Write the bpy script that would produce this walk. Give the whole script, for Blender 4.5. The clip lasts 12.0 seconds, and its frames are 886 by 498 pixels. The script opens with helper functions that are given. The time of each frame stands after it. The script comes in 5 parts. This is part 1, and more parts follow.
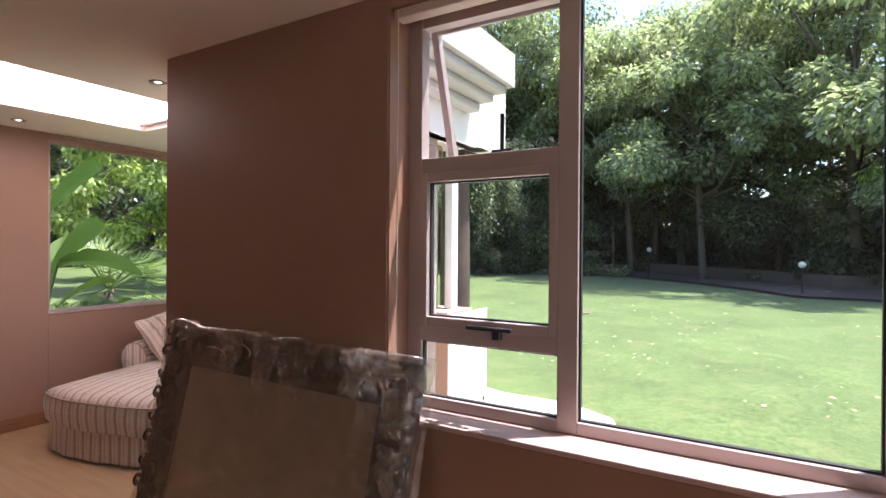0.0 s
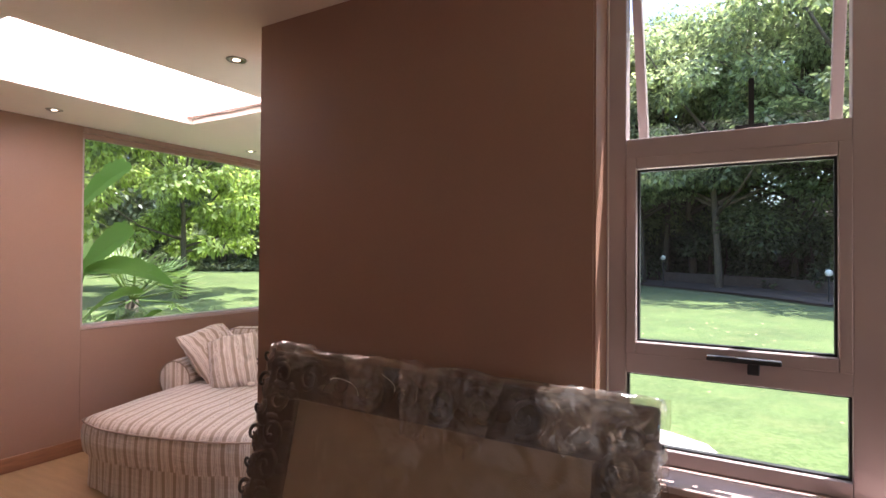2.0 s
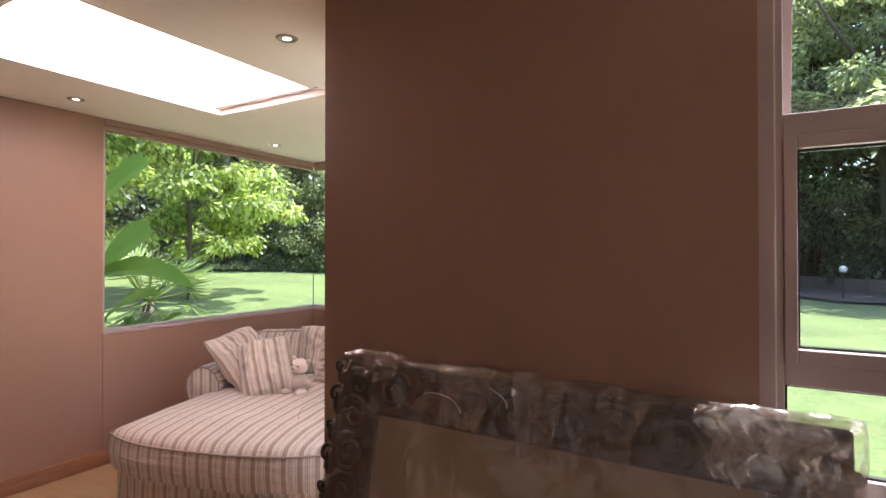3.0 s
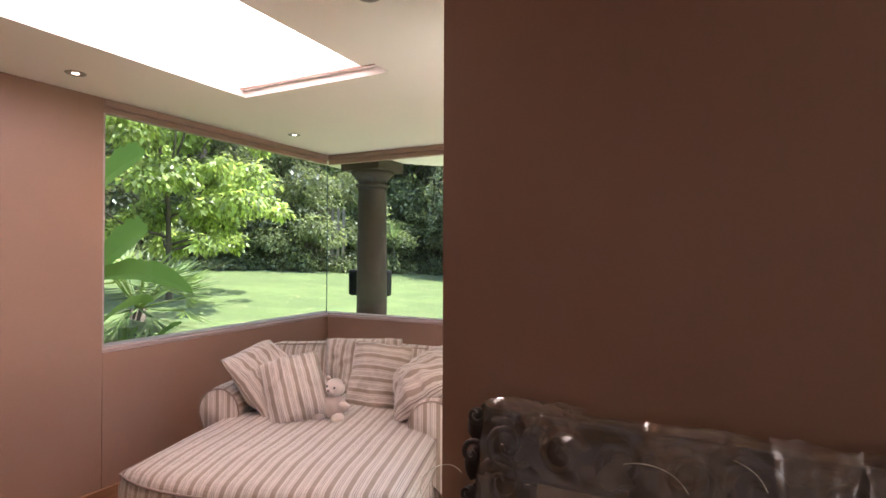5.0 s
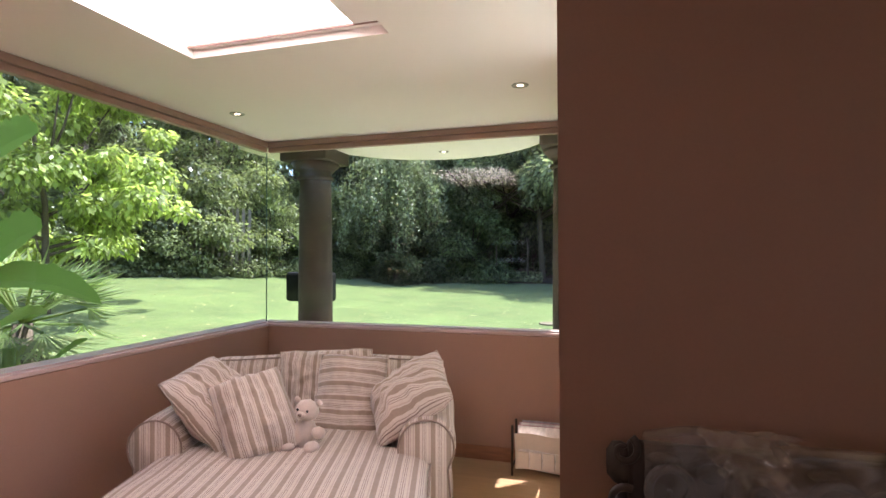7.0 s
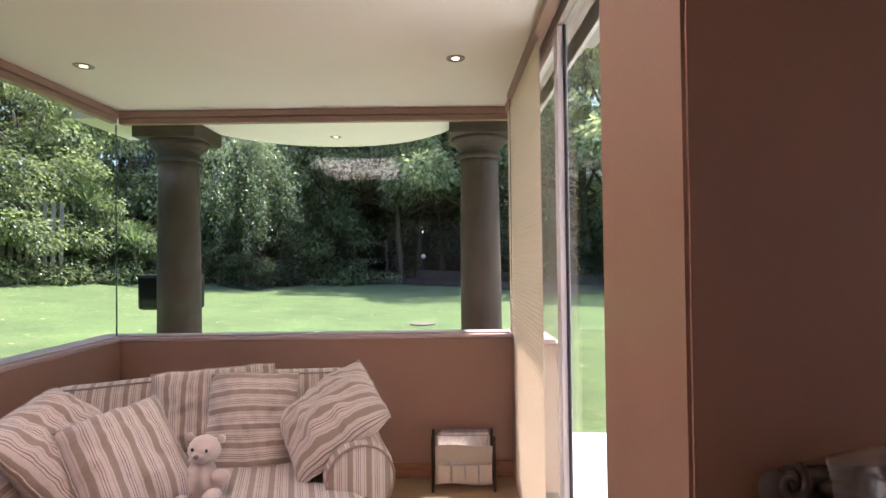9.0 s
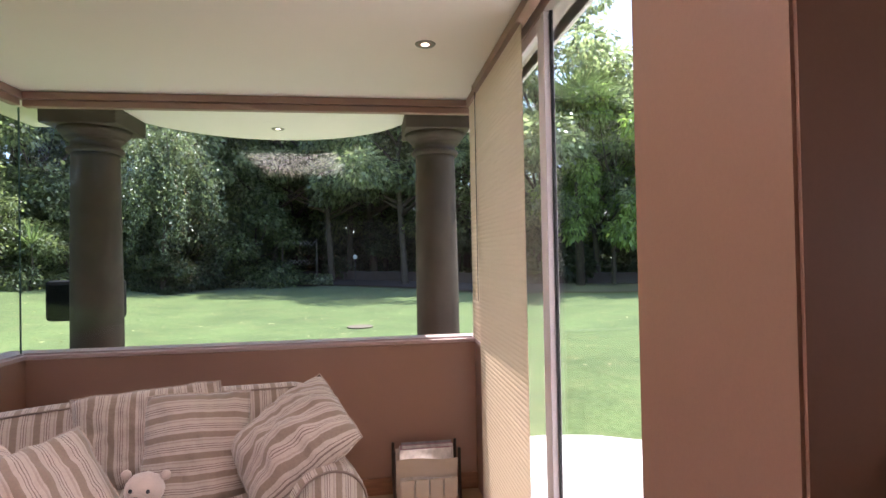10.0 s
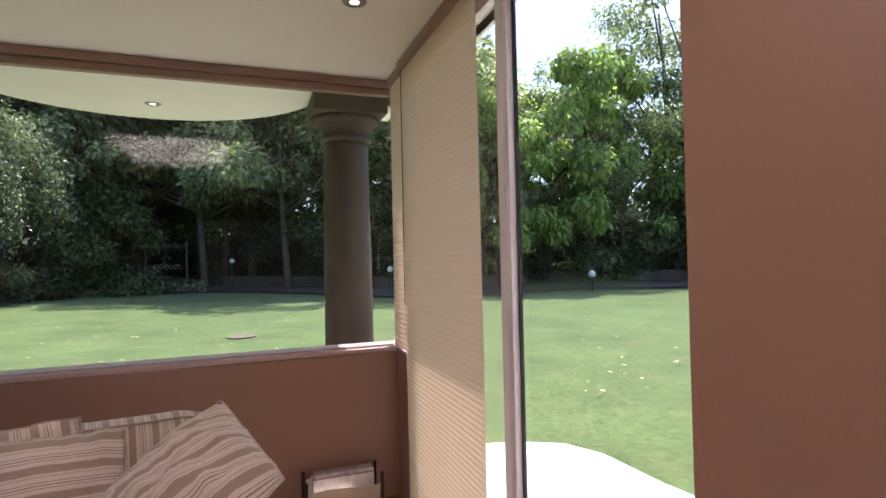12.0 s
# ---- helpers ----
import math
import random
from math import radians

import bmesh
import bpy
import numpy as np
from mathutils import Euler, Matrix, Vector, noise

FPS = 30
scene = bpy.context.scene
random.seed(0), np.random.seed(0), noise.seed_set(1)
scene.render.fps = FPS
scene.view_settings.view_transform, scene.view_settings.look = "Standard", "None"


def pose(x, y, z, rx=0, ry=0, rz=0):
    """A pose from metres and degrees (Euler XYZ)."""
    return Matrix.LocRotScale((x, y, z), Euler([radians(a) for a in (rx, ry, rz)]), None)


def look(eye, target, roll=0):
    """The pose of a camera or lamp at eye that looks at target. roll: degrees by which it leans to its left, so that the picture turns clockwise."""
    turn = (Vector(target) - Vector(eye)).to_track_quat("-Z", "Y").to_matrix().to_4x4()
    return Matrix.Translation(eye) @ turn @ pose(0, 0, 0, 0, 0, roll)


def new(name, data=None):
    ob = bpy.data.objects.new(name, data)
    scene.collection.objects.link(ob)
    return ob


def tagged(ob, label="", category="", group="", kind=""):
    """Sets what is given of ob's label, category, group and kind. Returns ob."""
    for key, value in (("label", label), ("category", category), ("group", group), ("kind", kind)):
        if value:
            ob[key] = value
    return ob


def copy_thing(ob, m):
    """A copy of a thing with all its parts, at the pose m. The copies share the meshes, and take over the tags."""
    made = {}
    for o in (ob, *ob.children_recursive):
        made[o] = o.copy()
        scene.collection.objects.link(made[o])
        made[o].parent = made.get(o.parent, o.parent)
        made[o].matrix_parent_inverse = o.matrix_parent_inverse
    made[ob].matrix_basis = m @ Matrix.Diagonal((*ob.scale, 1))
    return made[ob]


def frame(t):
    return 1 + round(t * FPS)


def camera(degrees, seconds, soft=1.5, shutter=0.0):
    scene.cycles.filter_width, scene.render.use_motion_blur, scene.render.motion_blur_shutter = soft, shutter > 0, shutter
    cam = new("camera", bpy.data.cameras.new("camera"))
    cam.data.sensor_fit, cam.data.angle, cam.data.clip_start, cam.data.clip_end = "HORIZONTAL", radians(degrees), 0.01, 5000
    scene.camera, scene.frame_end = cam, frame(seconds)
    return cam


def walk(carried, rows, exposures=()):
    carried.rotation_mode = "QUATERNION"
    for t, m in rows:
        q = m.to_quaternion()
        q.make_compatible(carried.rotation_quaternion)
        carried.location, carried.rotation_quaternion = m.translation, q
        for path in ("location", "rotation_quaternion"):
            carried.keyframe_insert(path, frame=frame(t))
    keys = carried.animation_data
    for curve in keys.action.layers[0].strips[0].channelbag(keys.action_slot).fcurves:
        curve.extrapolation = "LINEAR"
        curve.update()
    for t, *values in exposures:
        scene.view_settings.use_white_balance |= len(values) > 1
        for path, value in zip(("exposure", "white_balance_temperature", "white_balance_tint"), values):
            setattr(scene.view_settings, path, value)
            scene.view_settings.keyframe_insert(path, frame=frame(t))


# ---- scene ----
cam = camera(79.9, 12.0)
PATH = [
    (0, (0.028, 0.169, 1.534), (-0.998, 1.886, 1.528), 0.4),
    (0.5, (-0.188, 0.18, 1.546), (-1.211, 1.898, 1.546), 0.3),
    (1, (-0.381, 0.182, 1.546), (-1.399, 1.903, 1.548), 0.3),
    (1.5, (-0.564, 0.207, 1.531), (-1.582, 1.928, 1.538), 0.2),
    (2, (-0.79, 0.228, 1.521), (-1.797, 1.955, 1.546), 0.4),
    (2.5, (-0.987, 0.245, 1.513), (-1.997, 1.971, 1.532), 0.1),
    (3, (-1.208, 0.26, 1.511), (-2.207, 1.992, 1.532), 0.0),
    (3.5, (-1.378, 0.277, 1.503), (-2.361, 2.019, 1.525), -0.1),
    (5.5, (-2.075, 0.424, 1.57), (-2.925, 2.235, 1.581), 0.3),
    (6, (-2.235, 0.455, 1.548), (-3.004, 2.302, 1.562), 0.2),
    (6.5, (-2.405, 0.518, 1.522), (-3.073, 2.403, 1.544), 0.0),
    (7, (-2.532, 0.57, 1.519), (-3.097, 2.488, 1.546), -0.2),
    (8.8, (-3.002, 0.833, 1.48), (-3.052, 2.832, 1.511), -0.9),
    (9, (-3.03, 0.893, 1.48), (-3.035, 2.893, 1.509), -0.7),
    (9.5, (-3.152, 0.988, 1.482), (-3.012, 2.983, 1.513), -0.9),
    (10, (-3.228, 1.105, 1.491), (-2.962, 3.088, 1.516), -1.1),
    (10.5, (-3.292, 1.209, 1.481), (-2.896, 3.169, 1.504), -1.1),
    (11, (-3.348, 1.293, 1.468), (-2.833, 3.225, 1.495), -1.1),
    (11.5, (-3.36, 1.385, 1.466), (-2.747, 3.289, 1.495), -1.2),
    (12, (-3.382, 1.499, 1.463), (-2.687, 3.374, 1.494), -1.3),
]
walk(cam, [(t, look(eye, target, roll)) for t, eye, target, roll in PATH], [(0.0, 1.74, 6050, 22), (3.0, 2.08, 6050, 19), (6.0, 1.92, 6050, 19), (9.5, 1.72, 5900, 22), (12.0, 1.25, 6000, 23)])

# ---- sun, sky, light ----
SUN_EL, SUN_AZ = 66.0, 50.0   # azimuth from +y towards +x
world = bpy.data.worlds.new("sky")
scene.world = world
world.use_nodes = True
wn = world.node_tree.nodes
sky = wn.new("ShaderNodeTexSky")
sky.sky_type, sky.sun_disc = "NISHITA", False
sky.sun_elevation, sky.sun_rotation = radians(SUN_EL), radians(SUN_AZ)
sky.dust_density = 2.0
wn["Background"].inputs["Strength"].default_value = 0.15
world.node_tree.links.new(sky.outputs[0], wn["Background"].inputs["Color"])
sd = bpy.data.lights.new("sun", "SUN")
sd.energy, sd.angle, sd.color = 4.0, radians(0.5), (1.0, 0.95, 0.88)
sun = new("sun", sd)
sv = Vector((math.cos(radians(SUN_EL)) * math.sin(radians(SUN_AZ)), math.cos(radians(SUN_EL)) * math.cos(radians(SUN_AZ)), math.sin(radians(SUN_EL))))
sun.matrix_basis = look(sv * 30, (0, 0, 0))


# Unseen fill lamp along the plain south wall, which has no window.
ad = bpy.data.lights.new("south_fill_light", "AREA")
ad.shape, ad.size, ad.size_y, ad.energy, ad.color = "RECTANGLE", 7.0, 1.9, 2.4, (1.0, 0.90, 0.82)
south = new("south_fill_light", ad)
south.matrix_basis = look((-0.8, -3.93, 1.35), (-0.8, 4, 1.35))

# Added fill that brightens the west wall; the east wall has no opening.
ed = bpy.data.lights.new("east_fill_light", "AREA")
ed.shape, ed.size, ed.size_y, ed.energy, ed.color = "RECTANGLE", 3.0, 1.6, 7.5, (1.0, 0.90, 0.80)
new("east_fill_light", ed).matrix_basis = look((3.55, -1.2, 1.4), (-5, -1.2, 1.4))

kd = bpy.data.lights.new("skylight_daylight", "AREA")
kd.shape, kd.size, kd.size_y, kd.energy, kd.color = "RECTANGLE", 1.0, 1.48, 14, (1.0, 0.96, 0.95)
new("skylight_daylight", kd).matrix_basis = look((-3.93, 1.96, 2.82), (-3.93, 1.9601, 0))

# ---- materials ----
MATS = {}


def material(name, color, rough=0.6, metal=0.0, var=0.1, scale=8.0, bump=0.1, bump_scale=80.0, spec=0.5, sheen=0.0, stretch=None):
    if name in MATS:
        return MATS[name]
    m = bpy.data.materials.new(name)
    m.use_nodes = True
    n, l = m.node_tree.nodes, m.node_tree.links
    b = n["Principled BSDF"]
    b.inputs["Roughness"].default_value = rough
    b.inputs["Metallic"].default_value = metal
    b.inputs["Specular IOR Level"].default_value = spec
    b.inputs["Sheen Weight"].default_value = sheen
    tc = n.new("ShaderNodeTexCoord")
    mp = n.new("ShaderNodeMapping")
    if stretch:
        mp.inputs["Scale"].default_value = stretch
    l.new(tc.outputs["Object"], mp.inputs[0])
    a, c = n.new("ShaderNodeTexNoise"), n.new("ShaderNodeTexNoise")
    a.inputs["Scale"].default_value, a.inputs["Detail"].default_value = scale, 4
    c.inputs["Scale"].default_value, c.inputs["Detail"].default_value = bump_scale, 3
    l.new(mp.outputs[0], a.inputs["Vector"])
    l.new(mp.outputs[0], c.inputs["Vector"])
    add = n.new("ShaderNodeMath")
    add.operation = "MULTIPLY_ADD"
    l.new(c.outputs["Fac"], add.inputs[0])
    add.inputs[1].default_value = 0.4
    l.new(a.outputs["Fac"], add.inputs[2])
    mr = n.new("ShaderNodeMapRange")
    mr.inputs["From Min"].default_value, mr.inputs["From Max"].default_value = 0.4, 1.0
    l.new(add.outputs[0], mr.inputs["Value"])
    mix = n.new("ShaderNodeMix")
    mix.data_type = "RGBA"
    mix.inputs[6].default_value = (*[min(1, v * (1 - var)) for v in color], 1)
    mix.inputs[7].default_value = (*[min(1, v * (1 + var)) for v in color], 1)
    l.new(mr.outputs[0], mix.inputs[0])
    l.new(mix.outputs[2], b.inputs["Base Color"])
    if bump:
        bp = n.new("ShaderNodeBump")
        bp.inputs["Strength"].default_value = bump
        bp.inputs["Distance"].default_value = 0.004
        l.new(c.outputs["Fac"], bp.inputs["Height"])
        l.new(bp.outputs[0], b.inputs["Normal"])
    MATS[name] = m
    return m


PLASTER = material("brown_plaster", (0.31, 0.173, 0.119), 0.44, var=0.07, scale=1.5, bump=0.08, bump_scale=120, spec=0.7)
CEIL = material("ceiling_paint", (0.88, 0.81, 0.755), 0.85, var=0.02, scale=1.0, bump=0.04, bump_scale=150, spec=0.2)
ALU = material("bronze_aluminium", (0.43, 0.35, 0.335), 0.42, metal=0.15, var=0.05, scale=5, bump=0.02, bump_scale=300)
RUBBER = material("black_gasket", (0.02, 0.02, 0.02), 0.6, bump=0)
BLACK = material("black_handle", (0.025, 0.025, 0.028), 0.4, bump=0.02)
SKIRT = material("skirting_wood", (0.28, 0.125, 0.065), 0.42, var=0.25, scale=6, bump=0.05, stretch=(1, 1, 8))
RENDERED = material("white_render", (0.72, 0.68, 0.66), 0.8, var=0.05, scale=3, bump=0.25, bump_scale=60)
FASCIA = material("grey_moulding", (0.42, 0.38, 0.37), 0.75, var=0.08, scale=3, bump=0.15, bump_scale=50)
STONE = material("column_stone", (0.088, 0.066, 0.052), 0.75, var=0.28, scale=4, bump=0.2, bump_scale=45, spec=0.2)
PAVE = material("patio_paving", (0.72, 0.68, 0.64), 0.8, var=0.08, scale=4, bump=0.2, bump_scale=60)
ROOF = material("roof_tile", (0.20, 0.17, 0.16), 0.8, var=0.25, scale=4, bump=0.2)
BARK = material("bark", (0.11, 0.085, 0.065), 0.9, var=0.35, scale=8, bump=0.6, bump_scale=25, stretch=(1, 1, 0.3))
SOIL = material("soil", (0.10, 0.06, 0.042), 0.95, var=0.3, scale=3, bump=0.5, bump_scale=20)
# Driveway colour darkened to add to the shade of the trees.
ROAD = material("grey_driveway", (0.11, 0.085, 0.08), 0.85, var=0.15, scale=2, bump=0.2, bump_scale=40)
WOODPALE = material("weathered_wood", (0.20, 0.175, 0.15), 0.85, var=0.25, scale=6, bump=0.3, stretch=(3, 3, 0.5))
BRICKM = material("garden_wall", (0.12, 0.09, 0.08), 0.9, var=0.2, scale=4, bump=0.3)
SPEAKER = material("matt_black_casing", (0.008, 0.008, 0.008), 0.7, bump=0.05, spec=0.15)
DARKWOOD = material("carved_frame", (0.042, 0.030, 0.024), 0.5, var=0.3, scale=20, bump=0.2, bump_scale=60, spec=0.35)
LAMPGLASS = material("white_globe", (0.85, 0.83, 0.78), 0.3, var=0.02, bump=0)
PLUSH = material("cream_plush", (0.62, 0.50, 0.43), 0.95, var=0.08, scale=30, bump=0.9, bump_scale=220, sheen=0.5)
CANVAS = material("cream_canvas", (0.66, 0.58, 0.50), 0.9, var=0.04, scale=20, bump=0.2, bump_scale=250)
PAPER = material("magazine_paper", (0.66, 0.60, 0.60), 0.5, var=0.2, scale=60, bump=0)
CHROME = material("brushed_ring", (0.30, 0.27, 0.24), 0.4, metal=0.5, var=0.03, bump=0)
CARD = material("brown_backing", (0.44, 0.34, 0.23), 0.7, var=0.15, scale=4, bump=0.1)


def glass(name, tint=(0.96, 1, 0.97), rough=0.0, alpha=0.08):
    m = bpy.data.materials.new(name)
    m.use_nodes = True
    n, l = m.node_tree.nodes, m.node_tree.links
    n.clear()
    o, t, g, mx, lw = (n.new(k) for k in ("ShaderNodeOutputMaterial", "ShaderNodeBsdfTransparent", "ShaderNodeBsdfGlossy", "ShaderNodeMixShader", "ShaderNodeLayerWeight"))
    t.inputs[0].default_value = (*tint, 1)
    g.inputs["Roughness"].default_value = rough
    lw.inputs["Blend"].default_value = 0.5
    pw, ma = n.new("ShaderNodeMath"), n.new("ShaderNodeMath")
    pw.operation, ma.operation = "POWER", "MULTIPLY_ADD"
    pw.inputs[1].default_value = 5
    ma.inputs[1].default_value, ma.inputs[2].default_value = 0.6, 0.020
    l.new(lw.outputs["Facing"], pw.inputs[0]); l.new(pw.outputs[0], ma.inputs[0])
    l.new(ma.outputs[0], mx.inputs[0]); l.new(t.outputs[0], mx.inputs[1]); l.new(g.outputs[0], mx.inputs[2])
    l.new(mx.outputs[0], o.inputs[0])
    return m


GLASS = glass("window_glass")


def leafmat(name, color, trans=0.45, gloss=0.4, var=0.6):
    m = bpy.data.materials.new(name)
    m.use_nodes = True
    n, l = m.node_tree.nodes, m.node_tree.links
    b = n["Principled BSDF"]
    out = n["Material Output"]
    b.inputs["Roughness"].default_value = gloss
    geo, hs = n.new("ShaderNodeNewGeometry"), n.new("ShaderNodeHueSaturation")
    mr = n.new("ShaderNodeMapRange")
    mr.inputs["To Min"].default_value, mr.inputs["To Max"].default_value = 1 - var, 1 + var
    l.new(geo.outputs["Random Per Island"], mr.inputs["Value"])
    oi = n.new("ShaderNodeObjectInfo")
    mh = n.new("ShaderNodeMapRange")
    mh.inputs["To Min"].default_value, mh.inputs["To Max"].default_value = 0.485, 0.51
    l.new(oi.outputs["Random"], mh.inputs["Value"])
    l.new(mh.outputs[0], hs.inputs["Hue"])
    hs.inputs["Color"].default_value = (*color, 1)
    l.new(mr.outputs[0], hs.inputs["Value"])
    l.new(hs.outputs[0], b.inputs["Base Color"])
    tr = n.new("ShaderNodeBsdfTranslucent")
    ga = n.new("ShaderNodeMix")
    ga.data_type, ga.blend_type = "RGBA", "MULTIPLY"
    ga.inputs[0].default_value = 1
    l.new(hs.outputs[0], ga.inputs[6])
    ga.inputs[7].default_value = (1.8, 1.85, 1.1, 1)
    l.new(ga.outputs[2], tr.inputs[0])
    mx = n.new("ShaderNodeMixShader")
    mx.inputs[0].default_value = trans
    l.new(b.outputs[0], mx.inputs[1]); l.new(tr.outputs[0], mx.inputs[2])
    l.new(mx.outputs[0], out.inputs[0])
    return m


LEAF_DARK = leafmat("leaf_dark", (0.105, 0.127, 0.084), 0.42, 0.33)
LEAF_MID = leafmat("leaf_mid", (0.178, 0.212, 0.124), 0.48, 0.33)
LEAF_LIME = leafmat("leaf_lime", (0.25, 0.32, 0.115), 0.5)
LEAF_GREY = leafmat("leaf_grey", (0.20, 0.235, 0.16), 0.35)
LEAF_PALM = leafmat("leaf_palm", (0.14, 0.19, 0.10), 0.35, var=0.3)
LEAF_IVY = leafmat("leaf_ivy", (0.24, 0.27, 0.17), 0.3)
LEAF_HIGH = leafmat("leaf_high", (0.262, 0.295, 0.215), 0.5, 0.35)
LEAF_FAN = leafmat("leaf_fan", (0.19, 0.25, 0.11), 0.45, var=0.3)
LEAF_BANANA = leafmat("leaf_banana", (0.17, 0.26, 0.08), 0.5, 0.35, var=0.15)


# ---- mesh helpers ----
def part(name, bm, mat, parent=None, label="", category="", group="", kind="", smooth=False):
    me = bpy.data.meshes.new(name)
    bm.to_mesh(me)
    bm.free()
    for p in me.polygons:
        p.use_smooth = smooth
    me.materials.append(mat)
    ob = new(name, me)
    if parent:
        ob.parent = parent
    return tagged(ob, label, category, group, kind)


def thing(name, place, label, category, group="", rz=0.0):
    e = new(name)
    e.matrix_basis = pose(*place, 0, 0, rz)
    e.empty_display_size = 0.1
    return tagged(e, label, category, group)


def box(bm, x0, x1, y0, y1, z0, z1, bevel=0.0):
    vs = [bm.verts.new((x, y, z)) for x in (x0, x1) for y in (y0, y1) for z in (z0, z1)]
    fs = [bm.faces.new([vs[i] for i in f]) for f in ((0, 1, 3, 2), (4, 6, 7, 5), (0, 4, 5, 1), (2, 3, 7, 6), (0, 2, 6, 4), (1, 5, 7, 3))]
    if bevel:
        es = list({e for f in fs for e in f.edges})
        bmesh.ops.bevel(bm, geom=es, offset=bevel, segments=2, affect="EDGES", profile=0.5)
    return vs


def boxes(*bs, bevel=0.0):
    bm = bmesh.new()
    for b in bs:
        box(bm, *b, bevel=bevel)
    bmesh.ops.recalc_face_normals(bm, faces=bm.faces)
    return bm


def lathe(bm, profile, cx=0, cy=0, n=32):
    rings = []
    for r, z in profile:
        rings.append([bm.verts.new((cx + r * math.cos(2 * math.pi * i / n), cy + r * math.sin(2 * math.pi * i / n), z)) for i in range(n)])
    for a, b in zip(rings, rings[1:]):
        for i in range(n):
            bm.faces.new((a[i], a[(i + 1) % n], b[(i + 1) % n], b[i]))
    bm.faces.new(rings[0][::-1])
    bm.faces.new(rings[-1])
    return bm


def tube(bm, pts, r, n=8, r1=None):
    pts = [Vector(p) for p in pts]
    r1 = r if r1 is None else r1
    rings = []
    for i, p in enumerate(pts):
        d = (pts[min(i + 1, len(pts) - 1)] - pts[max(i - 1, 0)]).normalized()
        a = d.orthogonal().normalized() if i == 0 else (rings_a - d * rings_a.dot(d)).normalized()
        rings_a = a
        b = d.cross(a)
        rr = r + (r1 - r) * i / max(1, len(pts) - 1)
        rings.append([bm.verts.new(p + (a * math.cos(2 * math.pi * k / n) + b * math.sin(2 * math.pi * k / n)) * rr) for k in range(n)])
    for q, s in zip(rings, rings[1:]):
        for k in range(n):
            bm.faces.new((q[k], q[(k + 1) % n], s[(k + 1) % n], s[k]))
    bm.faces.new(rings[0][::-1])
    bm.faces.new(rings[-1])
    return bm


def blob(bm, c, r, seg=16, rings=10, wob=0.0, seed=0):
    vs = bmesh.ops.create_uvsphere(bm, u_segments=seg, v_segments=rings, radius=1)["verts"]
    for v in vs:
        d = 1 + wob * noise.noise(v.co * 3 + Vector((seed, 0, 0)))
        v.co = Vector((c[0] + v.co.x * r[0] * d, c[1] + v.co.y * r[1] * d, c[2] + v.co.z * r[2] * d))
    return vs


def ground_z(x, y):
    if -5.6 < x < 3.95 and -4.4 < y < 1.95:   # under the floor
        return -0.15
    d, a = math.hypot(x + 3, y - 2), math.degrees(math.atan2(x + 3, y - 2))
    k = min(1.0, max(0.0, (-15 - a) / 35)) if a < 0 else 0.0
    slope = 0.02 + 0.05 * k * k * (3 - 2 * k)
    return -0.02 + slope * min(max(0.0, d - 5.5), 22)


# ---- building ----
H = 2.5
LX, BY, RX = -5.235, 4.475, -2.58
WY = 1.79
SZ = 0.945
S = "structure"


def wall(name, *bs, mat=PLASTER, label="smooth brown plastered interior wall"):
    return part(name, boxes(*bs, bevel=0.006), mat, kind=S, label=label, category="wall")


wall("wall_west", (LX - 0.25, LX, -4.0, 2.34, 0, H), (LX - 0.25, LX, 2.34, BY + 0.25, 0, 0.93))
wall("wall_north", (LX, -2.33, BY, BY + 0.25, 0, 0.93))
wall("wall_east_low", (RX, RX + 0.25, 4.21, BY, 0, 0.93))
bm = bmesh.new()
ell = [(-2.62, WY), (-1.185, WY), (-1.185, 2.04), (-2.44, 2.04), (-2.44, 2.265), (-2.62, 2.265)]
lo, hi = [bm.verts.new((*p, 0)) for p in ell], [bm.verts.new((*p, H)) for p in ell]
bm.faces.new(lo[::-1]); bm.faces.new(hi)
for i in range(6):
    bm.faces.new((lo[i], lo[(i + 1) % 6], hi[(i + 1) % 6], hi[i]))
bmesh.ops.bevel(bm, geom=[e for e in bm.edges if abs(e.verts[0].co.z - e.verts[1].co.z) > 1], offset=0.007, segments=2, affect="EDGES")
part("wall_pier", bm, PLASTER, kind=S, label="smooth brown plastered interior wall", category="wall")
part("wall_outer", boxes((-2.436, -1.20, 2.042, 2.06, -0.05, 3.0), (-2.438, -2.42, 2.062, 2.265, -0.05, 3.0), (-2.328, -2.31, 4.205, 4.95, -0.05, 0.931)), RENDERED, kind=S, label="white rendered outer wall face", category="wall")
wall("wall_window_low", (-1.183, 1.30, WY, 2.02, 0, 0.88))
wall("wall_window_head", (-1.183, 1.30, WY, 2.02, 2.44, H))
wall("wall_window_end", (1.30, 3.6, WY, 2.10, 0, H))
wall("wall_east", (3.6, 3.85, -4.0, 2.10, 0, H))
wall("wall_south", (LX - 0.25, 3.85, -4.25, -4.0, 0, H))
SILL = material("sill_paint", (0.47, 0.34, 0.31), 0.55, var=0.06, scale=6, bump=0.1)
part("window_sill", boxes((LX - 0.22, LX + 0.004, 2.34, BY + 0.22, 0.932, 0.955), (LX + 0.006, -2.34, BY - 0.004, BY + 0.22, 0.932, 0.955),
     (RX - 0.004, -2.34, 4.21, BY - 0.006, 0.932, 0.955), bevel=0.004), SILL, kind=S, label="mauve painted sill along low wall", category="window sill")
part("window_sill", boxes((-1.183, 1.30, WY - 0.012, 2.018, 0.882, 0.902), bevel=0.004), SILL, kind=S, label="mauve painted sill under large window", category="window sill")


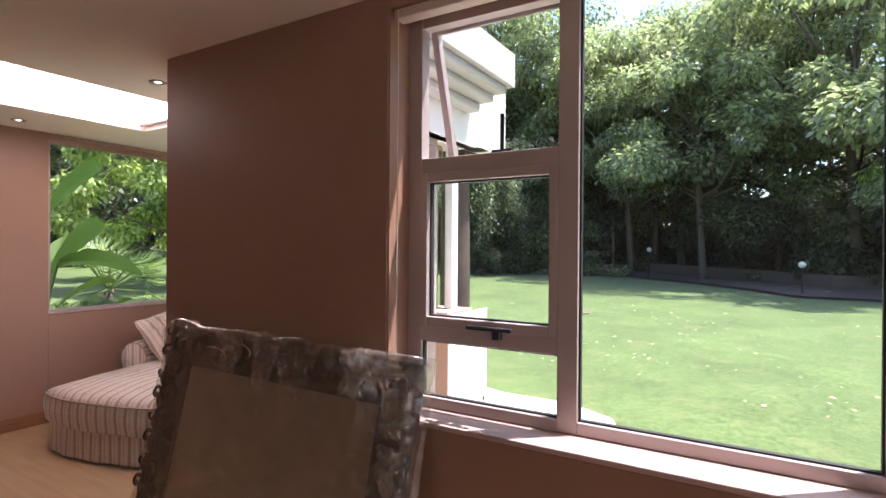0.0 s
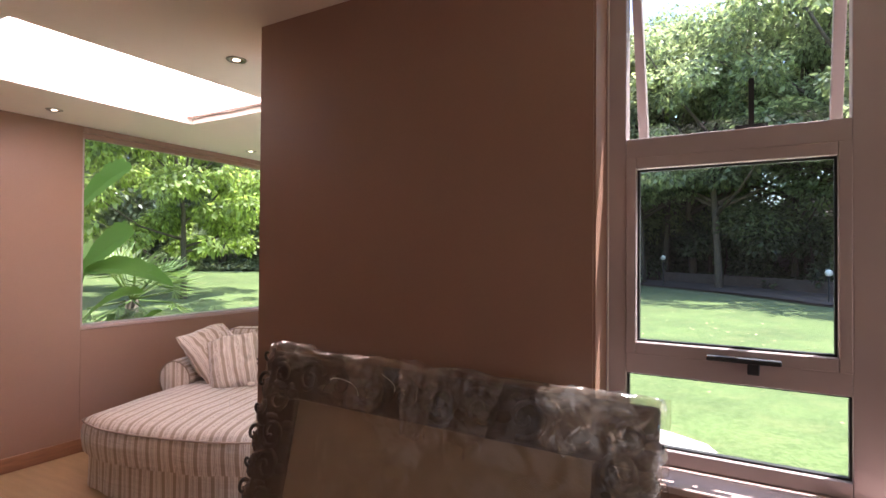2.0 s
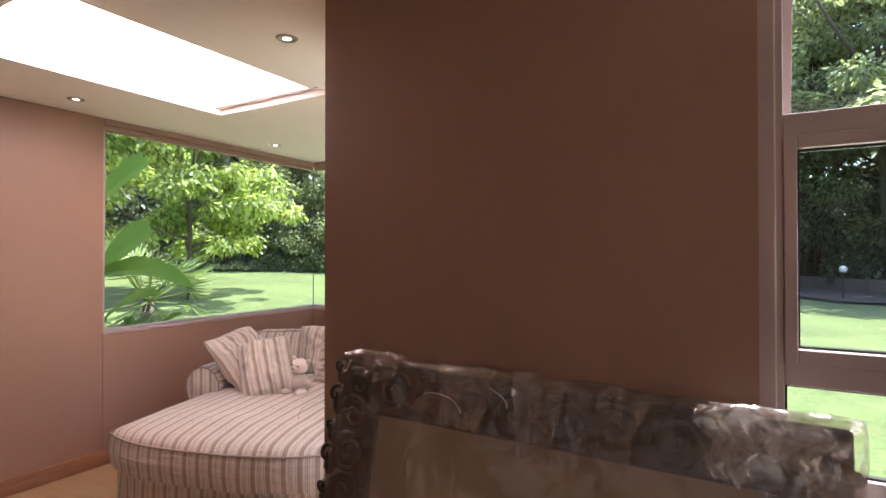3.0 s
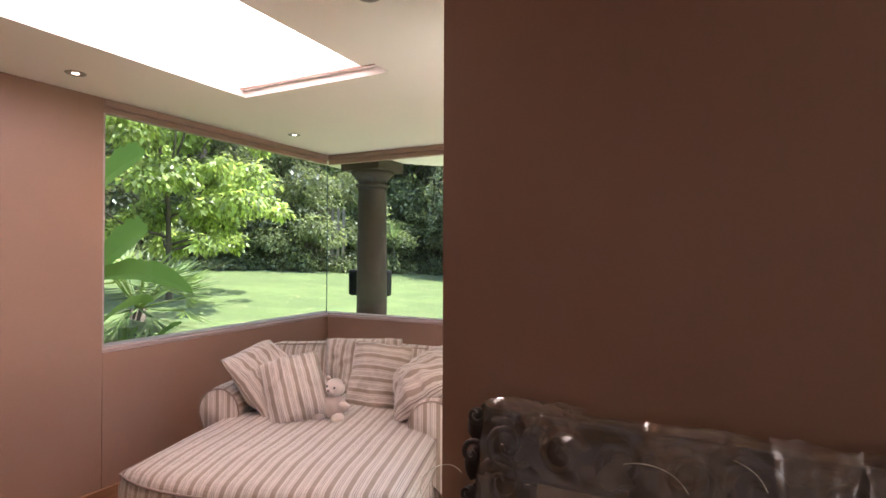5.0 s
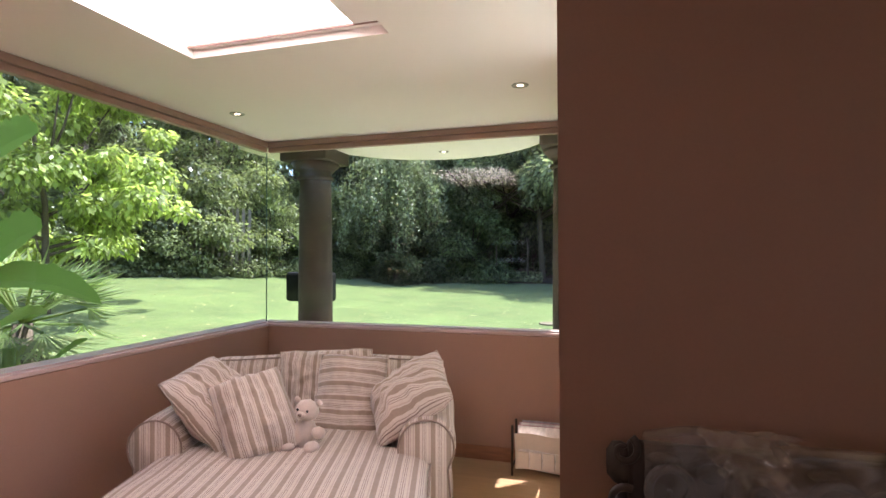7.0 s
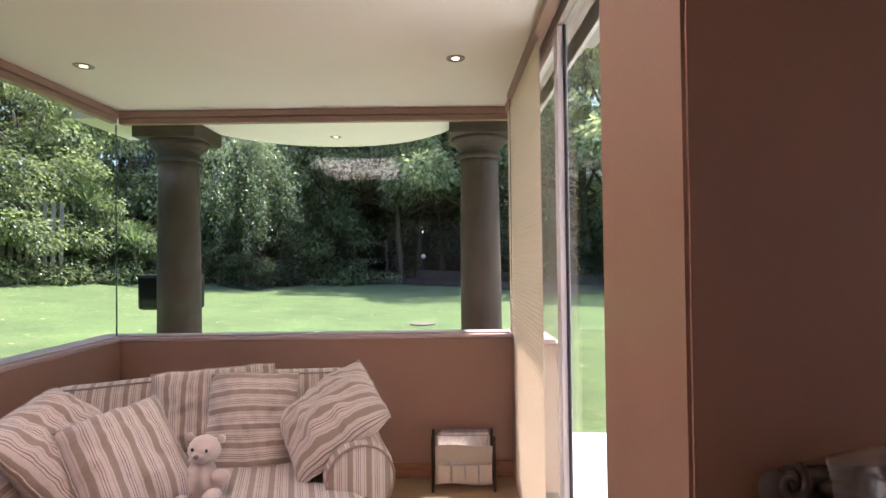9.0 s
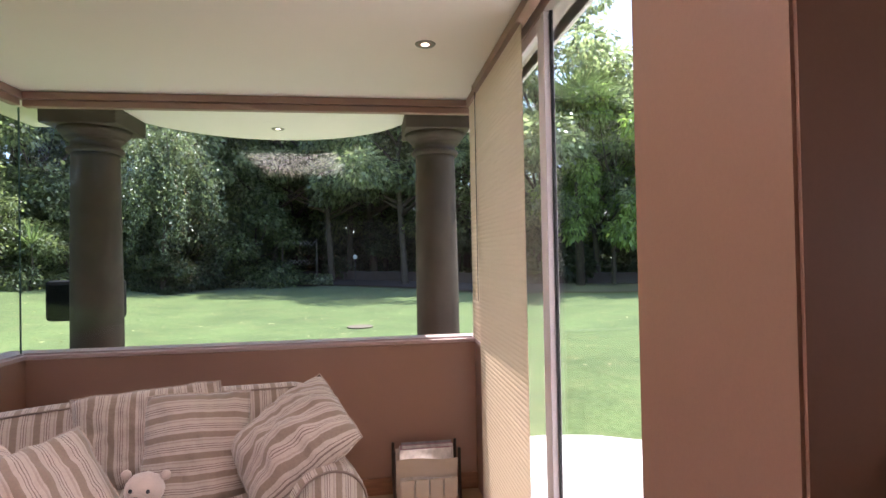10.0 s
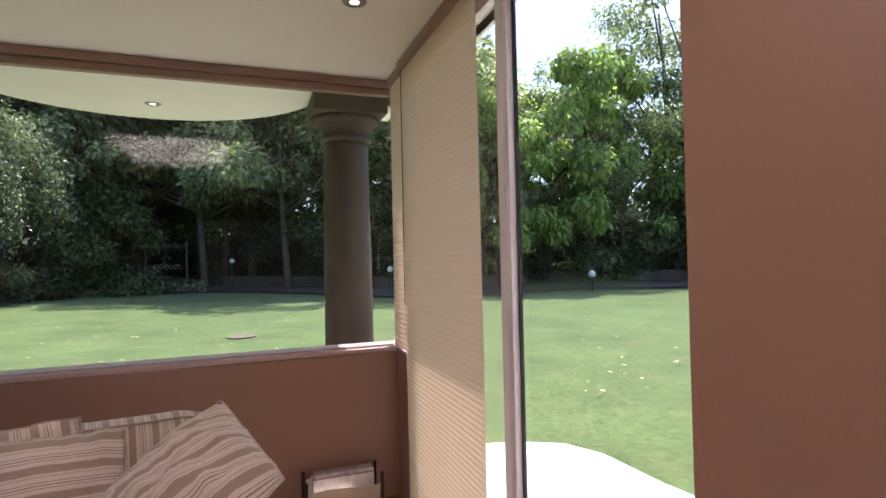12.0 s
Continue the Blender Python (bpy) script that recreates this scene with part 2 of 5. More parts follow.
def slab_with_hole(bm, x0, x1, y0, y1, hx0, hx1, hy0, hy1, z0, z1):
    for b in ((x0, hx0, y0, y1), (hx1, x1, y0, y1), (hx0, hx1, y0, hy0), (hx0, hx1, hy1, y1)):
        box(bm, *b, z0, z1)


SK = (-4.45, -3.41, 1.2, 2.72)
bm = bmesh.new()
slab_with_hole(bm, LX - 0.25, -2.35, -4.25, BY + 0.25, *SK, H, H + 0.12)
box(bm, -2.35, 3.85, -4.25, 2.02, H, H + 0.12)
part("ceiling", bm, CEIL, kind=S, label="flat off-white painted ceiling", category="ceiling")

# veranda soffit: half disc
bm = bmesh.new()
cx, cy, R = -3.95, 4.75, 1.08
ring = [(cx + R * math.cos(a), cy + R * math.sin(a)) for a in [math.pi * i / 48 for i in range(49)]]
ring = [(-2.35, 5.45), (-2.35, 4.73), (LX - 0.5, 4.73), (LX - 0.5, 5.45), (-5.02, 5.45)] + [p for p in ring[::-1] if p[1] > 5.1] + [(-2.9, 5.45)]
lo = [bm.verts.new((x, y, 2.52)) for x, y in ring]
hi = [bm.verts.new((x, y, 3.2)) for x, y in ring]
bm.faces.new(lo)
bm.faces.new(hi[::-1])
for i in range(len(ring)):
    j = (i + 1) % len(ring)
    bm.faces.new((lo[i], lo[j], hi[j], hi[i]))
bmesh.ops.recalc_face_normals(bm, faces=bm.faces)
part("veranda_roof", bm, CEIL, kind=S, label="cream curved veranda soffit above the columns", category="roof")

# floor
FLOORM = material("laminate", (0.37, 0.24, 0.13), 0.38, var=0.14, scale=3, bump=0.05, bump_scale=40, stretch=(1.0, 9.0, 1))
part("floor", boxes((LX, 3.6, -4.0, 1.80, -0.1, 0.0), (LX, -2.45, 1.80, BY, -0.1, 0.0)), FLOORM, kind=S, label="warm honey laminate floor", category="floor")
bm = boxes((LX, LX + 0.022, -4.0, BY, 0, 0.105), (LX + 0.024, RX - 0.0, BY - 0.022, BY, 0, 0.105), (-2.64, -1.165, WY - 0.02, WY, 0, 0.105), (-1.163, 3.6, WY - 0.02, WY, 0, 0.105), bevel=0.005)
part("baseboard", bm, SKIRT, kind=S, label="reddish-brown wooden skirting board", category="baseboard")

# head channels over the corner windows
TRACK = material("curtain_track", (0.34, 0.21, 0.17), 0.5, var=0.06, bump=0.04)
for b in ((LX - 0.04, LX + 0.004, 2.34, BY - 0.006, 2.454, 2.498), (LX - 0.06, LX - 0.012, 2.34, BY, 2.412, 2.452),
          (LX - 0.04, RX, BY - 0.004, BY + 0.04, 2.454, 2.498), (LX - 0.010, RX, BY + 0.012, BY + 0.06, 2.412, 2.452)):
    part("window_head", boxes(b, bevel=0.004), TRACK, kind=S, label="brown painted head channel over alcove windows", category="trim")


def pane(parent, x0, x1, y0, y1, z0, z1):
    o = part("pane", boxes((x0, x1, y0, y1, z0, z1)), GLASS, parent, label="clear glass pane")
    o.visible_shadow = False
    return o


w1 = thing("window_1", (0, 0, 0), "frameless glass corner window of alcove", "window"); w1["kind"] = S
pane(w1, LX - 0.045, LX - 0.037, 2.36, BY + 0.03, 0.957, 2.412)
pane(w1, LX - 0.035, RX - 0.01, BY + 0.037, BY + 0.045, 0.957, 2.412)
part("glass_joint", boxes((LX - 0.045, LX - 0.036, BY + 0.032, BY + 0.036, 0.957, 2.412)), material("silicone", (0.10, 0.16, 0.13), 0.3, bump=0), w1, "dark green glass edge joint")
part("window_frame", boxes((LX - 0.06, LX - 0.02, 2.34, 2.36, 0.955, 2.412), (LX - 0.055, LX - 0.025, 2.36, BY + 0.02, 0.955, 0.966), (LX - 0.02, RX - 0.01, BY + 0.025, BY + 0.055, 0.955, 0.966)), ALU, w1)

# large front window
w2 = thing("window_2", (0, 0, 0), "bronze aluminium window with open top sash", "window"); w2["kind"] = S
FY0, FY1 = 1.93, 1.985
WB, WT = 0.902, 2.44
fr = [(-1.198, -1.1255, FY0, FY1, WB, WT), (-0.565, -0.495, FY0, FY1, WB, WT), (0.315, 0.385, FY0, FY1, WB, WT), (1.26, 1.298, FY0, FY1, WB, WT)]
for a, b in ((-1.125, -0.565), (-0.495, 0.315), (0.385, 1.26)):
    fr += [(a, b, FY0 + 0.001, FY1 - 0.001, WB, 0.945), (a, b, FY0 + 0.001, FY1 - 0.001, 2.40, WT)]
fr += [(-1.125, -0.565, FY0 + 0.001, FY1 - 0.001, 1.825, 1.885), (-1.125, -0.565, FY0 + 0.001, FY1 - 0.001, 1.165, 1.225)]
part("window_frame", boxes(*fr, bevel=0.003), ALU, w2)
part("sash", boxes((-1.125, -1.095, FY0 - 0.008, FY1 - 0.004, 1.225, 1.825), (-0.595, -0.565, FY0 - 0.008, FY1 - 0.004, 1.225, 1.825),
     (-1.095, -0.595, FY0 - 0.007, FY1 - 0.004, 1.225, 1.262), (-1.095, -0.595, FY0 - 0.007, FY1 - 0.004, 1.79, 1.825), bevel=0.003), ALU, w2)
gk = []
for a, b, c, d in ((-1.125, -0.565, 0.945, 1.165), (-1.095, -0.595, 1.262, 1.79), (-0.495, 0.315, 0.945, 2.40), (0.385, 1.26, 0.945, 2.40)):
    pane(w2, a, b, 1.955, 1.961, c, d)
    g = 0.006
    gk += [(a, a + g, 1.948, 1.968, c, d), (b - g, b, 1.948, 1.968, c, d), (a + g, b - g, 1.948, 1.968, c, c + g), (a + g, b - g, 1.948, 1.968, d - g, d)]
part("gasket", boxes(*gk), RUBBER, w2)
top = thing("open_sash", (0, 0, 0), "top-hung sash propped open", ""); top.parent = w2
for k in ("category", "label"):
    if k in top:
        del top[k]
top.matrix_basis = Matrix.Translation((0, 1.985, 2.42)) @ pose(0, 0, 0, 17, 0, 0)
part("sash", boxes((-1.125, -1.095, -0.0, 0.035, -0.56, 0), (-0.590, -0.56, -0.0, 0.035, -0.56, 0), (-1.095, -0.59, 0.001, 0.034, -0.56, -0.53), (-1.095, -0.59, 0.001, 0.034, -0.03, 0), bevel=0.003), ALU, top)
pane(top, -1.095, -0.59, 0.014, 0.020, -0.53, -0.03)
bm = bmesh.new()
box(bm, -0.797, -0.783, 1.955, 1.963, 1.886, 2.03)
box(bm, -0.83, -0.75, 1.950, 1.968, 1.886, 1.898)
part("stay", bm, BLACK, w2, "black metal peg stay")
bm = boxes((-0.90, -0.72, 1.885, 1.905, 1.232, 1.247), (-0.80, -0.77, 1.90, 1.93, 1.20, 1.245), bevel=0.004)
part("handle", bm, BLACK, w2, "black lever handle")

# blind cord beside pier
bm = bmesh.new()
tube(bm, [(-1.150, 1.80, 2.43), (-1.150, 1.80, 1.10)], 0.0022, 6)
rolled = thing("raised_blind", (0, 0, 0), "raised taupe blind under the window lintel", "blind")
part("cord", bm, CANVAS, rolled, "thin beige cord")
part("headrail", boxes((-1.17, 1.28, 1.80, 1.86, 2.40, 2.438), bevel=0.006), material("headrail", (0.5, 0.38, 0.33), 0.5, bump=0), rolled)

# sliding door
d1 = thing("door_1", (0, 0, 0), "bronze aluminium glass sliding door", "door"); d1["kind"] = S
ax = -2.50
part("door_frame", boxes((ax - 0.05, ax + 0.05, 2.268, 2.29, 0, 2.5), (ax - 0.05, ax + 0.05, 4.17, 4.21, 0, 2.5), (ax - 0.05, ax + 0.05, 2.29, 4.17, 2.44, 2.5), (ax - 0.05, ax + 0.05, 2.29, 4.17, 0, 0.03), bevel=0.003), ALU, d1)
# Paler copy of ALU: daylight on the door stiles put into the colour.
ALU_LIT = material("lit_aluminium", (0.68, 0.62, 0.65), 0.4, metal=0.1, var=0.05, scale=5, bump=0.02, bump_scale=300)
part("stile", boxes((ax - 0.045, ax - 0.012, 3.126, 3.180, 0.03, 2.44), bevel=0.003), ALU_LIT, d1)
part("stile", boxes((ax - 0.050, ax - 0.008, 3.088, 3.116, 0.03, 2.44), bevel=0.003), ALU_LIT, d1)
part("gasket", boxes((ax - 0.040, ax - 0.020, 3.117, 3.125, 0.03, 2.44), (ax - 0.026, ax - 0.014, 3.079, 3.086, 0.03, 2.44)), RUBBER, d1)
part("rail", boxes((ax - 0.045, ax - 0.012, 3.182, 4.168, 0.03, 0.09), (ax - 0.045, ax - 0.012, 3.182, 4.168, 2.39, 2.44), bevel=0.003), ALU_LIT, d1)
pane(d1, ax - 0.033, ax - 0.027, 3.182, 4.17, 0.092, 2.388)
pane(d1, ax - 0.023, ax - 0.017, 2.29, 3.079, 0.03, 2.44)
part("corner_post", boxes((ax - 0.018, ax + 0.06, 4.462, 4.575, 0.957, 2.5), bevel=0.003), RENDERED, d1, "slim white corner post")
w3 = thing("window_3", (0, 0, 0), "narrow side window above low wall", "window"); w3["kind"] = S
pane(w3, ax - 0.003, ax + 0.003, 4.215, BY + 0.036, 0.957, 2.44)


# pleated blinds
def pleats(y0, y1, z0, z1, x, step=0.0265, depth=0.0032):
    bm = bmesh.new()
    n = int((z1 - z0) / step)
    prof = []
    for i in range(n):
        for k in range(5):
            a = math.pi * k / 5
            prof.append((math.sin(a) * depth, z1 - (i + k / 5) * step))
    prof.append((0, z1 - n * step))
    rows = []
    for y in (y0, y1):
        rows.append([(bm.verts.new((x - p, y, z)), bm.verts.new((x + p, y, z))) for p, z in prof])
    for i in range(len(prof) - 1):
        for s in (0, 1):
            bm.faces.new((rows[0][i][s], rows[0][i + 1][s], rows[1][i + 1][s], rows[1][i][s]))
        for e in (0, 1):
            try:
                bm.faces.new((rows[e][i][0], rows[e][i + 1][0], rows[e][i + 1][1], rows[e][i][1]))
            except ValueError:
                pass
    return bm


def fabric_blind():
    m = material("pleated_fabric", (0.62, 0.51, 0.40), 0.85, var=0.04, scale=10, bump=0.1, bump_scale=300, stretch=(1, 1, 6))
    n, l = m.node_tree.nodes, m.node_tree.links
    out, b = n["Material Output"], n["Principled BSDF"]
    t, mx = n.new("ShaderNodeBsdfTranslucent"), n.new("ShaderNodeMixShader")
    t.inputs[0].default_value = (0.84, 0.73, 0.60, 1)
    mx.inputs[0].default_value = 0.55
    l.new(b.outputs[0], mx.inputs[1]); l.new(t.outputs[0], mx.inputs[2]); l.new(mx.outputs[0], out.inputs[0])
    return m


FAB = fabric_blind()
b1 = thing("pleated_blind", (0, 0, 0), "closed beige pleated blind covering glass door", "blind")
part("fabric", pleats(3.22, 4.19, 0.03, 2.45, -2.60, step=0.0235, depth=0.0018), FAB, b1)
part("headrail", boxes((-2.625, -2.575, 2.36, 4.19, 2.452, 2.498), bevel=0.004), TRACK, b1)
bm = bmesh.new()
tube(bm, [(-2.615, 4.15, 2.45), (-2.617, 4.15, 1.22)], 0.002, 6)
part("cord", bm, BLACK, b1)
b2 = thing("pleated_blind", (0, 0, 0), "narrow beige pleated blind above low wall", "blind")
part("fabric", pleats(4.215, 4.455, 0.965, 2.45, -2.59), FAB, b2)
part("headrail", boxes((-2.61, -2.565, 4.215, 4.455, 2.452, 2.498), bevel=0.004), TRACK, b2)

# skylight
bm = bmesh.new()
x0, x1, y0, y1 = SK
for b in ((x0 - 0.05, x0, y0 - 0.05, y1 + 0.05), (x1, x1 + 0.05, y0 - 0.05, y1 + 0.05), (x0, x1, y0 - 0.05, y0), (x0, x1, y1, y1 + 0.05)):
    box(bm, *b, H + 0.121, H + 0.34)
s1 = thing("skylight", (0, 0, 0), "rectangular ceiling skylight with glowing white blind", "skylight"); s1["kind"] = S
part("curb", bm, CEIL, s1)
bm = bmesh.new()
N = 70
for i in range(N + 1):
    y = y0 + (y1 - y0) * i / N
    z = H + 0.060 + (0.008 if i % 2 else -0.0)
    bm.verts.new((x0 + 0.002, y, z)); bm.verts.new((x1 - 0.15, y, z))
bm.verts.ensure_lookup_table()
for i in range(N):
    bm.faces.new((bm.verts[2 * i], bm.verts[2 * i + 1], bm.verts[2 * i + 3], bm.verts[2 * i + 2]))
part("ledge", boxes((x1 - 0.148, x1 - 0.002, y0 + 0.002, y1 - 0.002, H + 0.040, H + 0.052), (x0 + 0.002, x1 - 0.15, y1 - 0.035, y1 - 0.002, H + 0.040, H + 0.050)), CEIL, s1, "pale side ledge")
bm2 = boxes((x0 + 0.004, x1 - 0.004, y1 - 0.045, y1 - 0.037, H + 0.036, H + 0.046))
part("guide_rail", bm2, TRACK, s1, "thin dark blind guide rail")
dm = bpy.data.materials.new("skylight_blind")
dm.use_nodes = True
n, l = dm.node_tree.nodes, dm.node_tree.links
n.clear()
o, t, d, mx = (n.new(k) for k in ("ShaderNodeOutputMaterial", "ShaderNodeBsdfTranslucent", "ShaderNodeBsdfDiffuse", "ShaderNodeMixShader"))
t.inputs[0].default_value = (0.92, 0.78, 0.70, 1); d.inputs[0].default_value = (0.9, 0.86, 0.82, 1)
mx.inputs[0].default_value = 0.75
l.new(d.outputs[0], mx.inputs[1]); l.new(t.outputs[0], mx.inputs[2]); l.new(mx.outputs[0], o.inputs[0])
part("blind", bm, dm, s1, "backlit white pleated blind")


# downlights
def downlight(place):
    e = thing("downlight", place, "small round recessed ceiling downlight, lit", "downlight", "ceiling downlights")
    bm = bmesh.new()
    lathe(bm, [(0.030, 0.0), (0.032, -0.004), (0.046, -0.004), (0.05, 0.0)], n=28)
    bm.faces.ensure_lookup_table()
    bmesh.ops.delete(bm, geom=[f for f in bm.faces if len(f.verts) > 8], context="FACES_ONLY")
    part("ring", bm, CHROME, e, "brushed metal ring", smooth=True)
    bm = bmesh.new()
    lathe(bm, [(0.019, -0.0025), (0.014, -0.0040), (0.005, -0.005)], n=20)
    m = MATS.get("lamp")
    if not m:
        m = bpy.data.materials.new("lamp"); m.use_nodes = True
        b = m.node_tree.nodes["Principled BSDF"]
        b.inputs["Emission Color"].default_value = (1, 0.86, 0.6, 1); b.inputs["Emission Strength"].default_value = 2.2
        MATS["lamp"] = m
    part("bulb", bm, m, e, "warm glowing bulb")
    bm = bmesh.new()
    lathe(bm, [(0.0195, -0.0012), (0.033, -0.0016)], n=24)
    part("baffle", bm, TRACK, e)
    return e


dl0 = downlight((-3.03, 1.99, H))
for p in ((-4.91, 2.00), (-4.905, 3.64), (-2.96, 3.60), (-0.6, -0.6), (-3.0, -0.8), (1.6, -0.6)):
    copy_thing(dl0, pose(*p, H))
copy_thing(dl0, pose(-3.95, 5.42, 2.52))

# roof over alcove, outside
bm = bmesh.new()
slab_with_hole(bm, LX - 0.75, -1.90, -4.6, 4.66, *[v + s for v, s in zip(SK, (-0.06, 0.06, -0.06, 0.06))], 3.0, 3.3)
box(bm, -1.90, 4.2, -4.6, 2.05, 3.0, 3.3)
part("roof", bm, FASCIA, kind=S, label="flat roof with grey fascia", category="roof")
bm = boxes((-2.33, -1.95, 2.13, 4.60, 2.93, 3.0), (-2.33, -2.06, 2.13, 4.56, 2.86, 2.93), (-2.33, -2.18, 2.13, 4.52, 2.78, 2.86), bevel=0.02)
part("cornice", bm, FASCIA, kind=S, label="stepped grey cornice moulding under fascia", category="trim")
part("wall_upper", boxes((-2.45, -2.33, 2.1, 4.73, 2.5, 3.0), (-2.6, -2.335, 4.732, 5.05, 2.52, 3.0)), RENDERED, kind=S, label="white rendered band above the glass", category="wall")


# columns
def column(x, y, label):
    e = thing("column", (x, y, 0), label, "column", "veranda columns")
    part("pedestal", boxes((-0.21, 0.21, -0.21, 0.21, -0.05, 0.74), (-0.235, 0.235, -0.235, 0.235, 0.741, 0.78), bevel=0.008), RENDERED, e, "white rendered square pedestal")
    bm = bmesh.new()
    lathe(bm, [(0.215, 0.781), (0.215, 0.80), (0.195, 0.82), (0.186, 0.84), (0.186, 0.95), (0.182, 1.5), (0.171, 2.20), (0.170, 2.235)], n=40)
    part("shaft", bm, STONE, e, smooth=True)
    bm = bmesh.new()
    lathe(bm, [(0.17, 2.236), (0.19, 2.238), (0.202, 2.248), (0.204, 2.262), (0.194, 2.276), (0.176, 2.282), (0.175, 2.318), (0.196, 2.322), (0.212, 2.334), (0.214, 2.346), (0.226, 2.350), (0.248, 2.372), (0.262, 2.40)], n=40)
    part("capital", bm, STONE, e, "moulded round capital", smooth=True)
    part("abacus", boxes((-0.275, 0.275, -0.275, 0.275, 2.402, 2.519), bevel=0.01), STONE, e)
    e.matrix_basis = pose(x, y, 0) @ Matrix.Diagonal((0.86, 0.86, 1, 1))
    return e


c1 = column(-5.115, 5.05, "dark grey stone column on white pedestal beside wall lamp")
c2 = column(-2.745, 5.06, "dark grey stone column on white pedestal near door")
sp = thing("outdoor_speaker", (-5.285, 5.22, 1.22), "black outdoor speaker box behind the stone column", "speaker")
part("cabinet", boxes((-0.245, 0.245, -0.04, 0.12, -0.145, 0.145), bevel=0.03), SPEAKER, sp)
part("bracket", boxes((-0.05, 0.05, -0.12, -0.062, -0.04, 0.04)), SPEAKER, sp)

# ---- grounds ----
def ground():
    bm = bmesh.new()
    rad = [0, 2, 4, 5, 5.5] + [6 + 0.5 * k for k in range(45)] + [30, 35, 45, 60, 100, 200, 500]
    n = 200
    rings = []
    for r in rad:
        rings.append([bm.verts.new((-3 + r * math.cos(2 * math.pi * i / n), 2 + r * math.sin(2 * math.pi * i / n),
                      ground_z(-3 + r * math.cos(2 * math.pi * i / n), 2 + r * math.sin(2 * math.pi * i / n)))) for i in range(n)] if r else [bm.verts.new((-3, 2, -0.02))])
    for i in range(n):
        bm.faces.new((rings[0][0], rings[1][i], rings[1][(i + 1) % n]))
    for a, b in zip(rings[1:], rings[2:]):
        for i in range(n):
            bm.faces.new((a[i], b[i], b[(i + 1) % n], a[(i + 1) % n]))
    return bm


def lawn_material():
    m = material("lawn", (0.138, 0.184, 0.062), 0.9, var=0.3, scale=0.7, bump=0.6, bump_scale=160, spec=0.1, sheen=0.15)
    n, l = m.node_tree.nodes, m.node_tree.links
    n["Bump"].inputs["Distance"].default_value = 0.006
    b = n["Principled BSDF"]
    src = b.inputs["Base Color"].links[0].from_socket
    tc = n["Texture Coordinate"]
    for sc, det, lo, hi, col, amt, kind in ((22, 6, 0.40, 0.62, (0.52, 0.58, 0.45, 1), 0.85, "MULTIPLY"), (2.2, 5, 0.50, 0.70, (0.21, 0.215, 0.085, 1), 0.38, "MIX"), (75, 3, 0.45, 0.65, (0.55, 0.6, 0.5, 1), 0.8, "MULTIPLY")):
        a, mi, mx = n.new("ShaderNodeTexNoise"), n.new("ShaderNodeMapRange"), n.new("ShaderNodeMix")
        a.inputs["Scale"].default_value, a.inputs["Detail"].default_value = sc, det
        a.inputs["Distortion"].default_value = 0.4
        mi.inputs["From Min"].default_value, mi.inputs["From Max"].default_value, mi.inputs["To Max"].default_value = lo, hi, amt
        mx.data_type, mx.blend_type = "RGBA", kind
        mx.inputs[7].default_value = col
        l.new(tc.outputs["Object"], a.inputs["Vector"]); l.new(a.outputs["Fac"], mi.inputs["Value"])
        l.new(mi.outputs[0], mx.inputs[0]); l.new(src, mx.inputs[6])
        src = mx.outputs[2]
    l.new(src, b.inputs["Base Color"])
    return m


LAWN = lawn_material()
part("ground", ground(), LAWN, kind=S, label="sunlit green lawn rising gently", category="lawn", smooth=True)


def sheet(name, pts, mat, lift, label, cat, thick=0.05):
    bm = bmesh.new()
    lo = [bm.verts.new((x, y, ground_z(x, y) + lift - thick)) for x, y in pts]
    hi = [bm.verts.new((x, y, ground_z(x, y) + lift)) for x, y in pts]
    bm.faces.new(hi); bm.faces.new(lo[::-1])
    for i in range(len(pts)):
        j = (i + 1) % len(pts)
        bm.faces.new((lo[i], lo[j], hi[j], hi[i]))
    bmesh.ops.recalc_face_normals(bm, faces=bm.faces)
    bmesh.ops.triangulate(bm, faces=[f for f in bm.faces if len(f.verts) > 4])
    return part(name, bm, mat, kind=S, label=label, category=cat)


sheet("pavement", [(-2.33, 2.1), (2.6, 2.1), (2.2, 2.6), (0.6, 2.9), (-0.45, 3.3), (-0.85, 3.75), (-0.93, 4.2), (-0.96, 4.75), (-1.1, 5.05), (-1.45, 5.25), (-1.8, 5.32), (-2.3, 5.32), (-2.9, 5.55), (-3.4, 5.95), (-4.0, 6.1), (-4.6, 5.9), (-5.1, 5.5), (-5.6, 5.3), (-5.6, 4.73), (-2.33, 4.73)],
      PAVE, 0.02, "pale curved concrete patio", "patio")


def arc(r0, r1, a0, a1, n=40):
    f = lambda r, a: (-3 + r * math.sin(radians(a)), 2 + r * math.cos(radians(a)))
    return [f(r0, a0 + (a1 - a0) * i / n) for i in range(n + 1)] + [f(r1, a1 - (a1 - a0) * i / n) for i in range(n + 1)]


def strip(name, a0, a1, r0, r1, mat, lift, label, cat, n=48):
    bm = bmesh.new()
    rows = []
    for i in range(n + 1):
        a = a0 + (a1 - a0) * i / n
        ra, rb = (r0(a), r1(a))
        row = []
        for r in [ra + (rb - ra) * k / 6 for k in range(7)]:
            x, y = -3 + r * math.sin(radians(a)), 2 + r * math.cos(radians(a))
            row.append(bm.verts.new((x, y, ground_z(x, y) + lift)))
        rows.append(row)
    for p, q in zip(rows, rows[1:]):
        for k in range(6):
            bm.faces.new((p[k], p[k + 1], q[k + 1], q[k]))
    return part(name, bm, mat, kind=S, label=label, category=cat)


